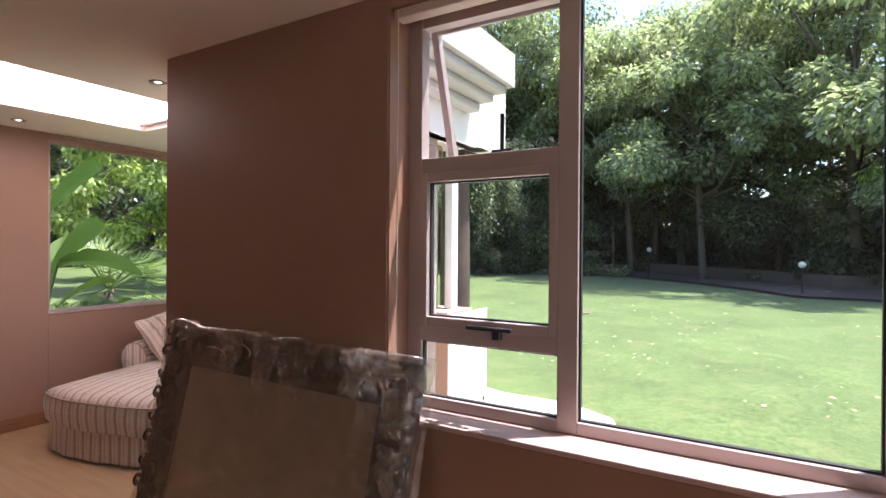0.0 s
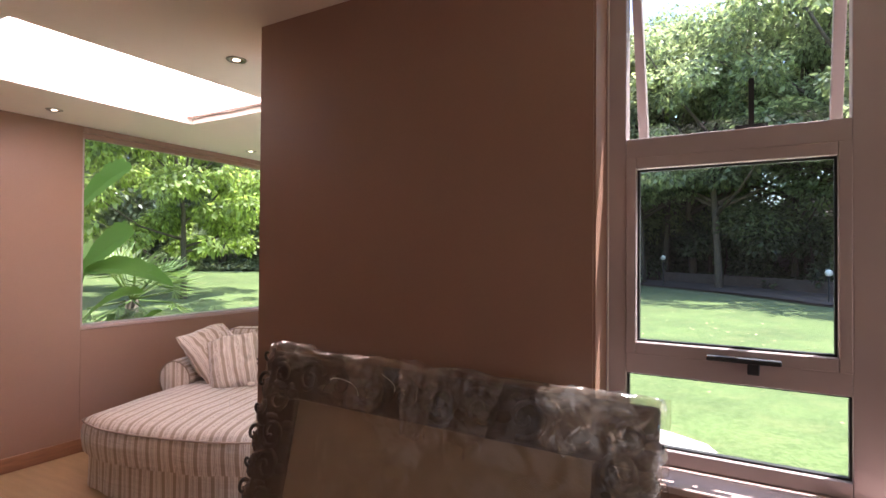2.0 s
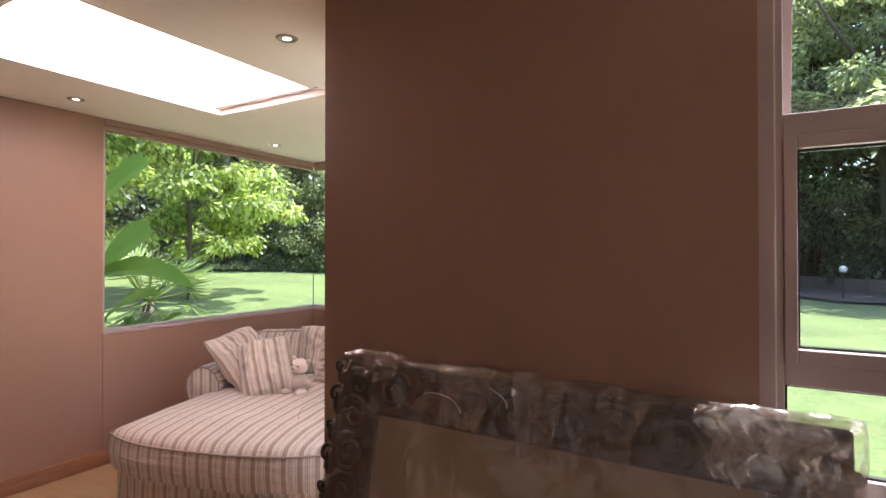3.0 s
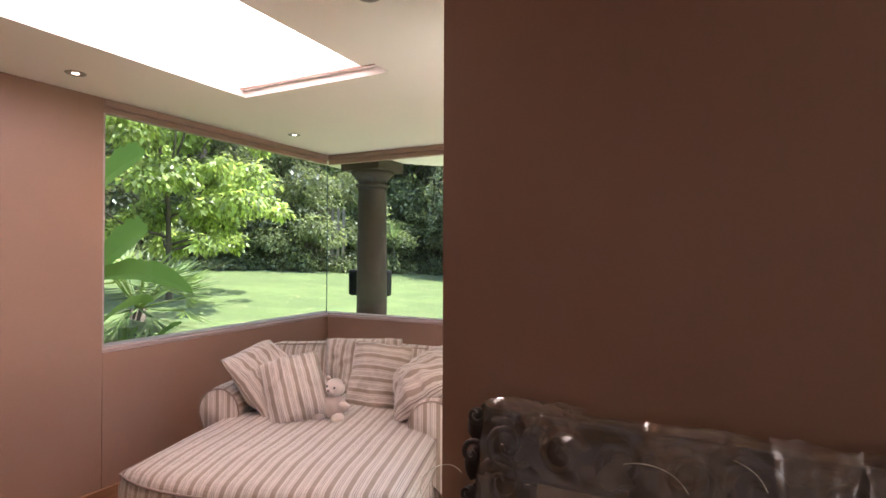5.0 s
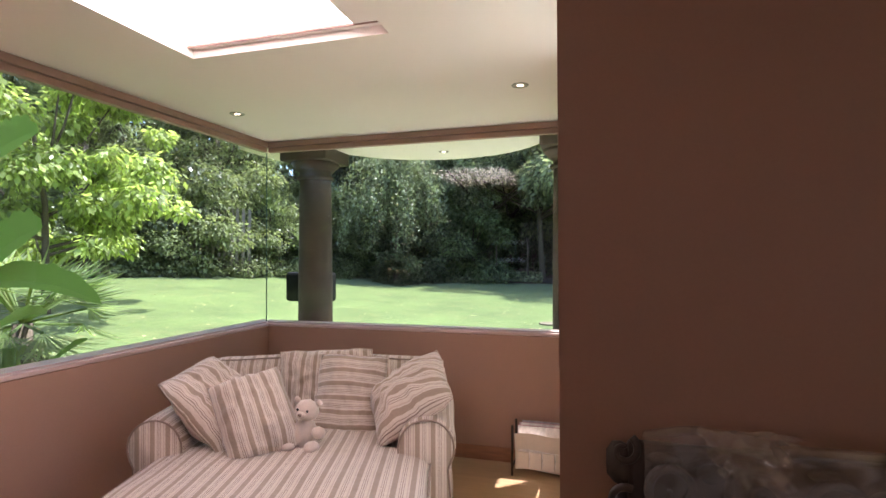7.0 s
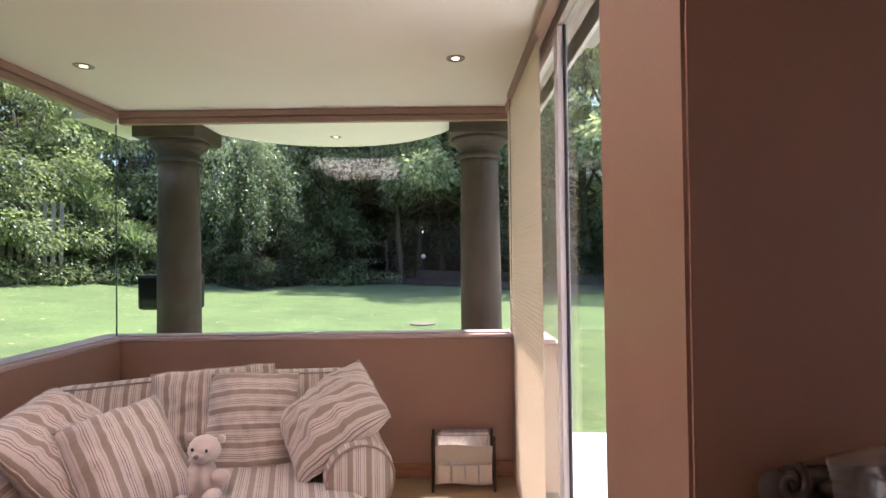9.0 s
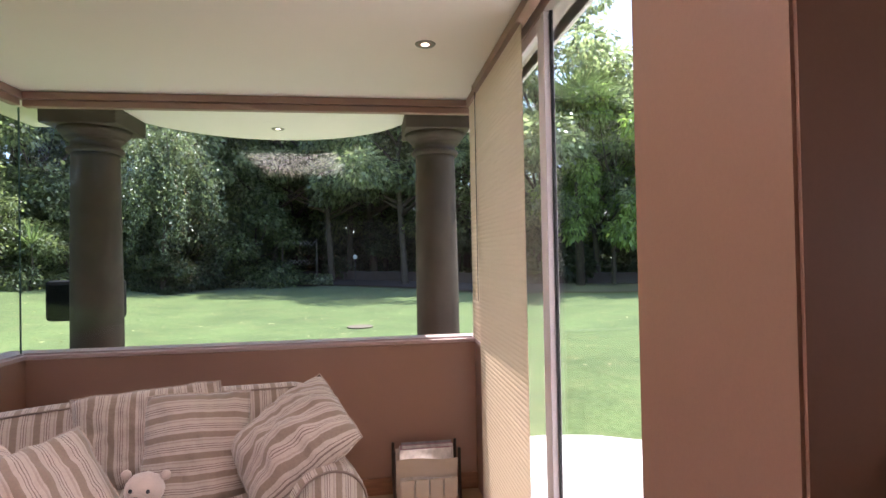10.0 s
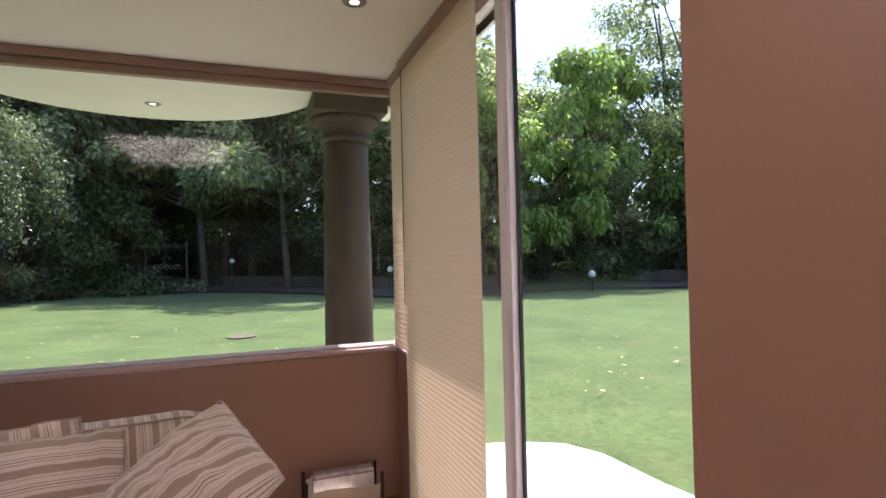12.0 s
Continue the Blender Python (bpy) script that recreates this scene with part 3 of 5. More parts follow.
def edge(a):
    if a < -9:
        return 22.5 + 0.6 * math.sin(a * 0.2) - 4.5 * min(1, max(0, (-25 - a) / 25))
    if a < 14:
        return 23.0 - (a + 9) / 23 * 6.8
    return 16.2 + min(3.0, max(0, (a - 22) * 0.12)) + 0.3 * math.sin(a * 0.4)


strip("bed", -110, 110, edge, lambda a: 60, SOIL, 0.03, "shaded bare soil under the trees", "soil bed")
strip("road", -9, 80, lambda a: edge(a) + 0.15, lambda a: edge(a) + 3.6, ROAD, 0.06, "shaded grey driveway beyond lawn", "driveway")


def arc_wall(name, a0, a1, rf, h, t, mat, label, cat, base=0.0, n=60):
    bm = bmesh.new()
    prev = None
    for i in range(n + 1):
        a = a0 + (a1 - a0) * i / n
        cur = []
        for r in (rf(a), rf(a) + t):
            x, y = -3 + r * math.sin(radians(a)), 2 + r * math.cos(radians(a))
            g = ground_z(x, y) + base
            cur += [bm.verts.new((x, y, g - 0.3)), bm.verts.new((x, y, g + h))]
        if prev:
            for p, q in ((0, 1), (1, 3), (3, 2), (2, 0)):
                bm.faces.new((prev[p], prev[q], cur[q], cur[p]))
        prev = cur
    bmesh.ops.recalc_face_normals(bm, faces=bm.faces)
    return part(name, bm, mat, kind=S, label=label, category=cat)


arc_wall("wall_garden", -9, 80, lambda a: edge(a) + 3.8, 0.45, 0.25, BRICKM, "low dark retaining wall beside driveway", "garden wall")
arc_wall("wall_boundary", -120, 120, lambda a: 34, 2.6, 0.25, BRICKM, "dark boundary wall behind the trees", "garden wall")


# ---- plants ----
def leaf_cloud(bm, blobs, count, size, rng, droop=0.5, aspect=0.45):
    vol = [b[3] ** 2 for b in blobs]
    tot = sum(vol)
    for b, v in zip(blobs, vol):
        for _ in range(int(count * v / tot)):
            while True:
                d = Vector((rng.uniform(-1, 1), rng.uniform(-1, 1), rng.uniform(-1, 1)))
                if 0.05 < d.length < 1:
                    break
            q = d.normalized() * (d.length ** 0.6) * (1 + 0.13 * rng.gauss(0, 1))
            p = Vector(b[:3]) + Vector((q.x, q.y, q.z * 0.65)) * b[3] * (1 + 0.35 * noise.noise(Vector(b[:3]) + q * 1.5))
            s = size * rng.uniform(0.6, 1.3)
            ax = (q + Vector((rng.uniform(-1, 1), rng.uniform(-1, 1), rng.uniform(-1, 0.4) - droop))).normalized()
            side = ax.cross(Vector((rng.uniform(-0.6, 0.6), rng.uniform(-0.6, 0.6), 1))).normalized() * s * aspect
            tip = p + ax * s
            mid = p + ax * s * 0.5
            a, c = bm.verts.new(p), bm.verts.new(tip)
            l, r = bm.verts.new(mid + side * 0.6), bm.verts.new(mid - side * 0.6)
            bm.faces.new((a, l, c, r))


def make_tree(height, spread, leaves, size, mat, seed, label, low=0.2, trunk_r=0.16, blobs_n=26, droop=0.5, br=(0.20, 0.38)):
    rng = random.Random(seed)
    e = thing("tree", (0, 0, 0), label, "tree", "garden trees")
    blobs = []
    for i in range(blobs_n):
        h = rng.uniform(low, 1.0)
        w = spread * (0.55 + 0.45 * math.sin(math.pi * min(1, h * 0.9 + 0.1)))
        a, r = rng.uniform(0, 6.283), math.sqrt(rng.random()) * w
        blobs.append((r * math.cos(a), r * math.sin(a), h * height * 0.93, spread * rng.uniform(*br)))
    bm = bmesh.new()
    top = Vector((rng.uniform(-0.4, 0.4), rng.uniform(-0.4, 0.4), height * 0.8))
    mid = Vector((rng.uniform(-0.3, 0.3), rng.uniform(-0.3, 0.3), height * 0.4))
    tube(bm, [(0, 0, -0.3), (0, 0, 0.4), mid, top], trunk_r, 8, trunk_r * 0.3)
    for b in blobs[:14]:
        s = Vector((0, 0, 0)).lerp(mid, min(1, b[2] / height)) * 1.0 + Vector((0, 0, 0.2 * height * (b[2] / height)))
        c = Vector(b[:3])
        tube(bm, [s, (s + c) / 2 + Vector((0, 0, -0.2)), c], trunk_r * 0.4, 5, trunk_r * 0.1)
    part("trunk", bm, BARK, e, "brown branching trunk", smooth=True)
    bm = bmesh.new()
    leaf_cloud(bm, blobs, leaves, size, rng, droop)
    part("crown", bm, mat, e, "leafy crown")
    return e


def make_weeping(height, spread, arcs, mat, seed, label):
    rng = random.Random(seed)
    e = thing("tree", (0, 0, 0), label, "tree", "garden trees")
    wood, crown = bmesh.new(), bmesh.new()
    tube(wood, [(0, 0, -0.3), (0.1, 0, height * 0.35), (0, 0.1, height * 0.75)], 0.09, 8, 0.03)
    for k in range(arcs):
        a, reach = rng.uniform(0, 6.283), spread * rng.uniform(0.25, 1.0)
        z0, rise, fall = height * rng.uniform(0.5, 0.8), height * rng.uniform(0.05, 0.22), height * rng.uniform(0.10, 0.36)
        path = []
        for i in range(9):
            t = i / 8
            path.append(Vector((math.cos(a) * reach * t ** 0.8, math.sin(a) * reach * t ** 0.8, z0 + rise * math.sin(math.pi * min(1, t * 1.1)) - fall * t ** 3)))
        if k % 3 == 0:
            tube(wood, path, 0.016, 4, 0.004)
        for i in range(230):
            t = rng.random() ** 0.7 * 7.99
            p = path[int(t)].lerp(path[int(t) + 1], t % 1) + Vector((rng.gauss(0, 0.09), rng.gauss(0, 0.09), rng.gauss(0, 0.09) - 0.12 * rng.random()))
            s = rng.uniform(0.055, 0.12)
            d = Vector((rng.uniform(-1, 1), rng.uniform(-1, 1), rng.uniform(-1.8, 0.1))).normalized() * s
            side = d.cross(Vector((rng.uniform(-1, 1), rng.uniform(-1, 1), 1))).normalized() * s * 0.24
            crown.faces.new([crown.verts.new(v) for v in (p, p + d * 0.5 + side, p + d, p + d * 0.5 - side)])
    part("trunk", wood, BARK, e, "thin brown arching branches", smooth=True)
    part("crown", crown, mat, e, "drooping narrow leaves")
    return e


def place(a, r, s=1.0, rz=0.0, dz=0.0):
    x, y = -3 + r * math.sin(radians(a)), 2 + r * math.cos(radians(a))
    return pose(x, y, ground_z(x, y) + dz, 0, 0, rz) @ Matrix.Diagonal((1, 1, 1, 1))


def put_copy(ob, a, r, s, rz):
    c = copy_thing(ob, place(a, r))
    c.matrix_basis = place(a, r) @ pose(0, 0, 0, 0, 0, rz) @ Matrix.Diagonal((s, s, s * 1.0, 1))
    return c


def at_xy(ob, x, y, s=1.0, rz=0.0, sz=1.0):
    ob.matrix_basis = pose(x, y, ground_z(x, y) - 0.03, 0, 0, rz) @ Matrix.Diagonal((s, s, s * sz, 1))
    return ob


def polar(a, r):
    return -3 + r * math.sin(radians(a)), 2 + r * math.cos(radians(a))


def another(ob, x, y, s=1.0, rz=0.0, sz=1.0, label=""):
    c = copy_thing(ob, pose(x, y, 0))
    if label:
        c["label"] = label
    return at_xy(c, x, y, s, rz, sz)


t_dark = make_tree(12.5, 3.8, 16000, 0.22, LEAF_DARK, 1, "tall dark green leafy tree behind lawn", 0.10, blobs_n=40)
t_dark2 = make_tree(13.5, 3.4, 16000, 0.21, LEAF_MID, 7, "tall airy mid-green tree at garden edge", 0.16, blobs_n=34)
t_high = make_tree(13.0, 4.3, 17000, 0.21, LEAF_HIGH, 21, "tall dark tree with bare lower trunk", 0.34, 0.20, blobs_n=40, br=(0.10, 0.24))
t_mid = make_tree(8.5, 3.2, 17000, 0.165, LEAF_MID, 2, "bushy mid-green tree at garden edge", 0.06, blobs_n=30)
t_grey = make_weeping(5.2, 2.0, 95, LEAF_GREY, 3, "drooping grey-green small tree")
t_lime = make_tree(5.4, 2.5, 19000, 0.165, LEAF_LIME, 4, "bright lime green spreading tree", 0.26, 0.10, blobs_n=58, droop=0.9, br=(0.10, 0.24))
t_bush = make_tree(2.4, 1.7, 8000, 0.165, LEAF_DARK, 5, "low dark rounded shrub under trees", 0.05, 0.05, blobs_n=14)
rng = random.Random(11)
row = [(t_dark, 12.5), (t_mid, 8.5), (t_dark2, 13), (t_dark, 12), (t_mid, 8.5)]
used = set()


def plant(t, x, y, s, rz, sz=1.0):
    if t.name in used:
        return another(t, x, y, s, rz, sz)
    used.add(t.name)
    return at_xy(t, x, y, s, rz, sz)


for k, a in enumerate(range(-88, 72, 8)):
    r = edge(a) + 3.2 + rng.uniform(-0.6, 1.0) + (1.3 if a > -9 else 0)
    far = 19 < a < 36
    plant(t_high if -12 < a < 40 and (far or k % 3) else row[k % 5][0], *polar(a + rng.uniform(-1.5, 1.5), r), rng.uniform(0.85, 1.05) * (0.74 if far else 1.2 if a > -9 else 1), rng.uniform(0, 360), 0.85 if a > -9 else 1)
for k, a in enumerate(range(-86, 70, 15)):
    r = 30 + rng.uniform(-1, 1)
    plant(row[(k + 2) % 5][0], *polar(a + rng.uniform(-1.5, 1.5), r), rng.uniform(1.0, 1.25) * (0.62 if 18 < a < 36 else 1), rng.uniform(0, 360))
for k, a in enumerate(range(-86, 66, 8)):
    r = edge(a) + 1.6 + rng.uniform(-0.3, 0.8) + (3.6 if a > -9 else 0)
    plant(t_bush, *polar(a + rng.uniform(-1.5, 1.5), r), rng.uniform(0.8, 1.35), rng.uniform(0, 360))
t_shrub = make_tree(3.4, 1.9, 10000, 0.14, LEAF_MID, 12, "dense mid-green garden shrub with pale leaves", 0.06, 0.06, blobs_n=26)
at_xy(t_shrub, *polar(-44, 19.5))
for a in range(-84, -12, 6):
    another(t_shrub, *polar(a + rng.uniform(-1, 1), edge(a) + 1.8 + rng.uniform(0, 0.8)), rng.uniform(0.85, 1.25), rng.uniform(0, 360), rng.uniform(0.8, 1.2))
for a, r, s_ in ((-11, 25, 1.0), (-3, 25.5, 1.0), (-17, 27, 1.1), (-24, 27, 1.1), (18, 24, 1.1), (26, 23, 0.68), (34, 24, 0.75), (44, 25, 1.1), (10, 24, 1.1)):
    another(t_high if -12 < a < 30 else t_dark2, *polar(a, r), s_, a * 37, 1.0)
another(t_mid, *polar(-19, 25), 1.15, 50, 1.5)
for a, r, s_ in ((1, 27.5, 1.15), (-6, 28, 1.1), (12, 28, 1.05)):
    another(t_dark2, *polar(a, r), s_, a * 53, 1.0)
for a in range(-14, 60, 5):
    another(t_bush, *polar(a + rng.uniform(-1, 1), 28.3), rng.uniform(1.1, 1.5), rng.uniform(0, 360))
for a in range(-86, -12, 6):
    plant(row[(a // 6) % 5][0], *polar(a + rng.uniform(-1.5, 1.5), 26.5 + rng.uniform(-0.6, 0.6)), rng.uniform(1.05, 1.25), rng.uniform(0, 360))
for a in (-5, 3):
    another(t_high, *polar(a, edge(a) + 2.0), 0.95, a * 41)
# Unseen trees and shrubs added to block sky mirrored in the north glass.
for a in range(-110, -190, -9):
    another(t_dark, *polar(a, 15 + rng.uniform(-1, 1)), 1.0, rng.uniform(0, 360))
    another(t_bush, *polar(a + 4, 13 + rng.uniform(-1, 1)), 1.3, rng.uniform(0, 360))
for a in range(-74, -14, 6):
    another(t_shrub, *polar(a + 3 + rng.uniform(-1, 1), edge(a) + 1.2), rng.uniform(0.75, 1.0), rng.uniform(0, 360), rng.uniform(0.8, 1.1))
for a in range(-58, -14, 7):
    another(t_shrub, *polar(a + rng.uniform(-1, 1), edge(a) + 3.4), rng.uniform(1.3, 1.6), rng.uniform(0, 360), 1.25)
plant(t_lime, -12.9, 8.3, 1.0, 40)
plant(t_grey, -10.7, 21.2, 1.25, 0)
another(t_bush, -10.6, 20.9, 0.62, 70)
another(t_bush, -12.2, 23.6, 1.0, 120)
another(t_bush, -9.9, 24.4, 1.1, 200)
another(t_shrub, -8.2, 25.2, 1.3, 80)
another(t_lime, 5.6, 19.6, 1.1, 150, 1.3, "bright green leafy tree beside driveway")
another(t_lime, 9.4, 19.0, 1.25, 10, 1.4, "bright green leafy tree beside driveway")


def backing():
    rng = random.Random(31)
    bm = bmesh.new()
    for _ in range(34000):
        a = rng.uniform(-85, 68)
        r = 29.6 + rng.random() * 1.6
        x, y = polar(a, r)
        top = (6.4 if a < -9 else 4.6) + 0.8 * math.sin(a * 0.31) + 0.5 * math.sin(a * 0.9)
        if 4 < a < 24:
            top = 2.1
        z = ground_z(x, y) + rng.random() * top
        s = rng.uniform(0.14, 0.28)
        m = Euler((rng.uniform(-0.9, 0.9), rng.uniform(-0.9, 0.9), rng.uniform(0, 6.28))).to_matrix()
        bm.faces.new([bm.verts.new(Vector((x, y, z)) + m @ Vector(v) * s) for v in ((0, -0.3, -1), (0.45, 0, 0), (0, 0.3, 1), (-0.45, 0, 0))])
    return bm


part("hedge", backing(), LEAF_DARK, kind="stuff", label="dense dark shrubbery along the garden boundary", category="shrubbery")


def ivy():
    rng = random.Random(5)
    bm = bmesh.new()
    for _ in range(22000):
        a = rng.uniform(-85, -5)
        r = edge(a) + rng.random() ** 1.3 * 2.2 - 0.15
        x, y = polar(a, r)
        z = ground_z(x, y) + 0.05 + rng.random() * 0.38 * min(1, (r - edge(a) + 0.4))
        s = rng.uniform(0.05, 0.12)
        m = Euler((rng.uniform(-0.9, 0.9), rng.uniform(-0.9, 0.9), rng.uniform(0, 6.28))).to_matrix()
        q = [bm.verts.new(Vector((x, y, z)) + m @ Vector(v) * s) for v in ((-1, 0, 0), (0, -0.7, 0.1), (1, 0, 0), (0, 0.7, 0.1))]
        bm.faces.new(q)
    return bm


part("ivy", ivy(), LEAF_IVY, kind="stuff", label="low pale-edged ivy ground cover along lawn", category="ground cover")


def fallen():
    rng = random.Random(9)
    bm = bmesh.new()
    for _ in range(900):
        a, r = rng.uniform(-70, 50), rng.uniform(5, 20)
        x, y = polar(a, r)
        if r > edge(a) or (y < 6 and x > -6):
            continue
        z, s, t = ground_z(x, y) + 0.05, rng.uniform(0.018, 0.042), rng.uniform(0, 6.28)
        c, d = math.cos(t) * s, math.sin(t) * s
        bm.faces.new([bm.verts.new((x + u, y + v, z + w)) for u, v, w in ((c, d, 0), (-d * 0.6, c * 0.6, 0.01), (-c, -d, 0.006), (d * 0.6, -c * 0.6, 0))])
    return bm


part("fallen_leaves", fallen(), leafmat("leaf_fallen", (0.45, 0.40, 0.22), 0.1, 0.7, 0.3), kind="stuff", label="scattered small pale fallen leaves", category="fallen leaves")


# palm-like and broad-leaf plants by the window
def strap_leaf(bm, base, tip, sag, width, n=10, fold=0.25, twist=0.0, ragged=0.0, rng=None):
    base, tip = Vector(base), Vector(tip)
    prev = None
    side0 = (tip - base).cross(Vector((0, 0, 1))).normalized()
    for i in range(n + 1):
        t = i / n
        p = base.lerp(tip, t) + Vector((0, 0, sag * 4 * t * (1 - t)))
        w = width * (math.sin(math.pi * min(1, 0.08 + t * 0.92)) ** 0.6) * (1 if t < 0.98 else 0.1)
        if rng:
            w *= 1 + rng.uniform(-ragged, ragged)
        side = side0 * math.cos(twist) + Vector((0, 0, 1)) * math.sin(twist)
        cur = [bm.verts.new(p + side * w + Vector((0, 0, fold * w))), bm.verts.new(p), bm.verts.new(p - side * w + Vector((0, 0, fold * w)))]
        if prev:
            bm.faces.new((prev[0], prev[1], cur[1], cur[0]))
            bm.faces.new((prev[1], prev[2], cur[2], cur[1]))
        prev = cur


def banana_plant(x, y, label, leaves, seed=1):
    rng = random.Random(seed)
    e = thing("banana_plant", (x, y, ground_z(x, y) - 0.05), label, "plant")
    bm = bmesh.new()
    tube(bm, [(0, 0, 0), (0.02, 0, 0.5), (0.0, 0.02, 1.0)], 0.06, 10, 0.035)
    part("stem", bm, LEAF_BANANA, e, smooth=True)
    for b, t, sag, w, tw in leaves:
        bm = bmesh.new()
        tube(bm, [(0, 0, 0.6), (Vector(b) * 0.5 + Vector((0, 0, 0.42))), b], 0.016, 6, 0.01)
        strap_leaf(bm, b, t, sag, w, 22, 0.3, tw, 0.12, rng)
        part("leaf", bm, LEAF_BANANA, e)
    return e


banana_plant(-6.35, 2.75, "broad-leaved green banana plant outside alcove window",
             [((0.05, 0.02, 1.95), (0.12, 0.52, 2.46), 0.07, 0.155, 1.1), ((0.05, 0.05, 1.33), (0.12, 0.55, 1.80), 0.07, 0.175, 1.2),
              ((0.05, 0.12, 1.40), (0.22, 0.92, 1.24), 0.10, 0.14, 0.7), ((-0.1, 0.1, 1.2), (-0.7, 0.5, 1.7), 0.1, 0.12, 0.6),
              ((0.05, -0.1, 1.4), (0.4, -0.7, 2.0), 0.1, 0.12, -0.6), ((0, 0.1, 0.9), (-0.3, 0.9, 1.15), 0.1, 0.10, 0.8)])
banana_plant(-6.2, 3.05, "small low broad-leaved plant outside alcove window",
             [((0.05, 0.1, 0.7), (0.15, 0.45, 1.0), 0.05, 0.07, 0.7), ((0.05, 0.1, 0.6), (0.25, 0.7, 0.85), 0.06, 0.06, 0.3), ((-0.1, 0.0, 0.6), (-0.4, 0.4, 0.95), 0.06, 0.06, 0.3), ((0, 0, 0.5), (0.35, 0.3, 0.75), 0.05, 0.06, 0.3)], 4)


def fan_palm(x, y, h, size, nfan, label, seed=3, trunk=0.1, mat=None, cat="palm", fingers=22, droop=0.25):
    rng = random.Random(seed)
    e = thing("palm", (x, y, ground_z(x, y) - 0.05), label, cat)
    bm = bmesh.new()
    tube(bm, [(0, 0, 0), (0, 0, h)], trunk, 10, trunk * 0.8)
    part("trunk", bm, BARK, e, smooth=True)
    for i in range(nfan):
        az, el = 2.399 * i + rng.uniform(-0.2, 0.2), rng.uniform(-0.35, 1.2)
        d = Vector((math.cos(az) * math.cos(el), math.sin(az) * math.cos(el), math.sin(el)))
        c = Vector((0, 0, h)) + d * size * 0.8
        bm = bmesh.new()
        tube(bm, [(0, 0, h), c], 0.012, 5)
        side = d.cross(Vector((0, 0, 1))).normalized()
        for k in range(fingers):
            t = (k / (fingers - 1) - 0.5) * 2.9
            dd = d * math.cos(t) + side * math.sin(t)
            tip = c + dd * size * rng.uniform(0.85, 1.0) + Vector((0, 0, -droop * size * rng.uniform(0.5, 1.2)))
            up = d.cross(side).normalized()
            w = size * 0.022
            pr = dd.cross(up).normalized() * w
            m = c.lerp(tip, 0.5) + up * 0.06 * size
            a, b2_, c2_, d2_ = bm.verts.new(c), bm.verts.new(m + pr), bm.verts.new(tip), bm.verts.new(m - pr)
            bm.faces.new((a, b2_, c2_, d2_))
        part("frond", bm, mat or LEAF_PALM, e)
    return e


low = make_tree(1.0, 0.55, 2600, 0.085, LEAF_MID, 41, "low leafy shrub at the foot of the window", 0.05, 0.03, blobs_n=16, br=(0.2, 0.4))
low["group"] = ""
at_xy(low, -6.75, 3.35, 0.95, 30)
another(low, -7.5, 4.3, 0.8, 130)
another(low, -6.9, 2.6, 1.1, 220)
fan_palm(-7.05, 3.75, 1.05, 0.56, 20, "green fan palm outside alcove window", 3, 0.09, LEAF_FAN)
fan_palm(4.3, 19.6, 6.3, 1.3, 22, "tall fan palm behind the driveway trees", 5, 0.16)
fan_palm(-18.3, 13.5, 5.2, 1.2, 18, "grey-green fan palm behind the fence", 6, 0.16, LEAF_GREY)


def spiky(x, y, h, s, n, label, seed):
    rng = random.Random(seed)
    e = thing("yucca", (x, y, ground_z(x, y) - 0.05), label, "yucca", "spiky plants")
    bm = bmesh.new()
    tube(bm, [(0, 0, 0), (0.09, 0.03, h * 0.5), (0.05, 0, h)], 0.045, 8, 0.035)
    part("trunk", bm, BARK, e)
    bm = bmesh.new()
    for i in range(n):
        az, el = 2.399 * i, rng.uniform(-0.4, 1.4)
        d = Vector((math.cos(az) * math.cos(el), math.sin(az) * math.cos(el), math.sin(el))) * s
        strap_leaf(bm, (0.05, 0, h), Vector((0.05, 0, h)) + d, -0.03, 0.022, 4, 0.2)
    part("leaves", bm, LEAF_PALM, e, "spiky pointed leaves")
    return e


spiky(-15.0, 18.6, 2.7, 0.95, 70, "spiky green yucca in the shrub border", 1)
spiky(-13.9, 19.3, 1.5, 0.85, 70, "spiky green yucca low in the border", 2)


# garden lamps, fence, trellis, neighbour's house
def garden_lamp(x, y, ztop, r=0.11):
    g = ground_z(x, y)
    e = thing("garden_lamp", (x, y, g), "white globe garden lamp on thin dark post", "garden lamp", "globe lamps on the lawn")
    bm = bmesh.new()
    tube(bm, [(0, 0, -0.05), (0, 0, ztop - g - r)], 0.02, 8)
    part("post", bm, BLACK, e, "thin dark post")
    bm = bmesh.new()
    blob(bm, (0, 0, ztop - g), (r, r, r), 20, 14)
    part("globe", bm, LAMPGLASS, e, "white round globe", smooth=True)
    bm = bmesh.new()
    lathe(bm, [(0.04, ztop - g - r - 0.02), (0.045, ztop - g - r + 0.012)], n=16)
    part("collar", bm, BLACK, e)
    return e


garden_lamp(-3.94, 23.7, 1.5, 0.10)
garden_lamp(1.115, 18.8, 1.10, 0.10)
garden_lamp(7.3, 16.2, 0.80, 0.12)


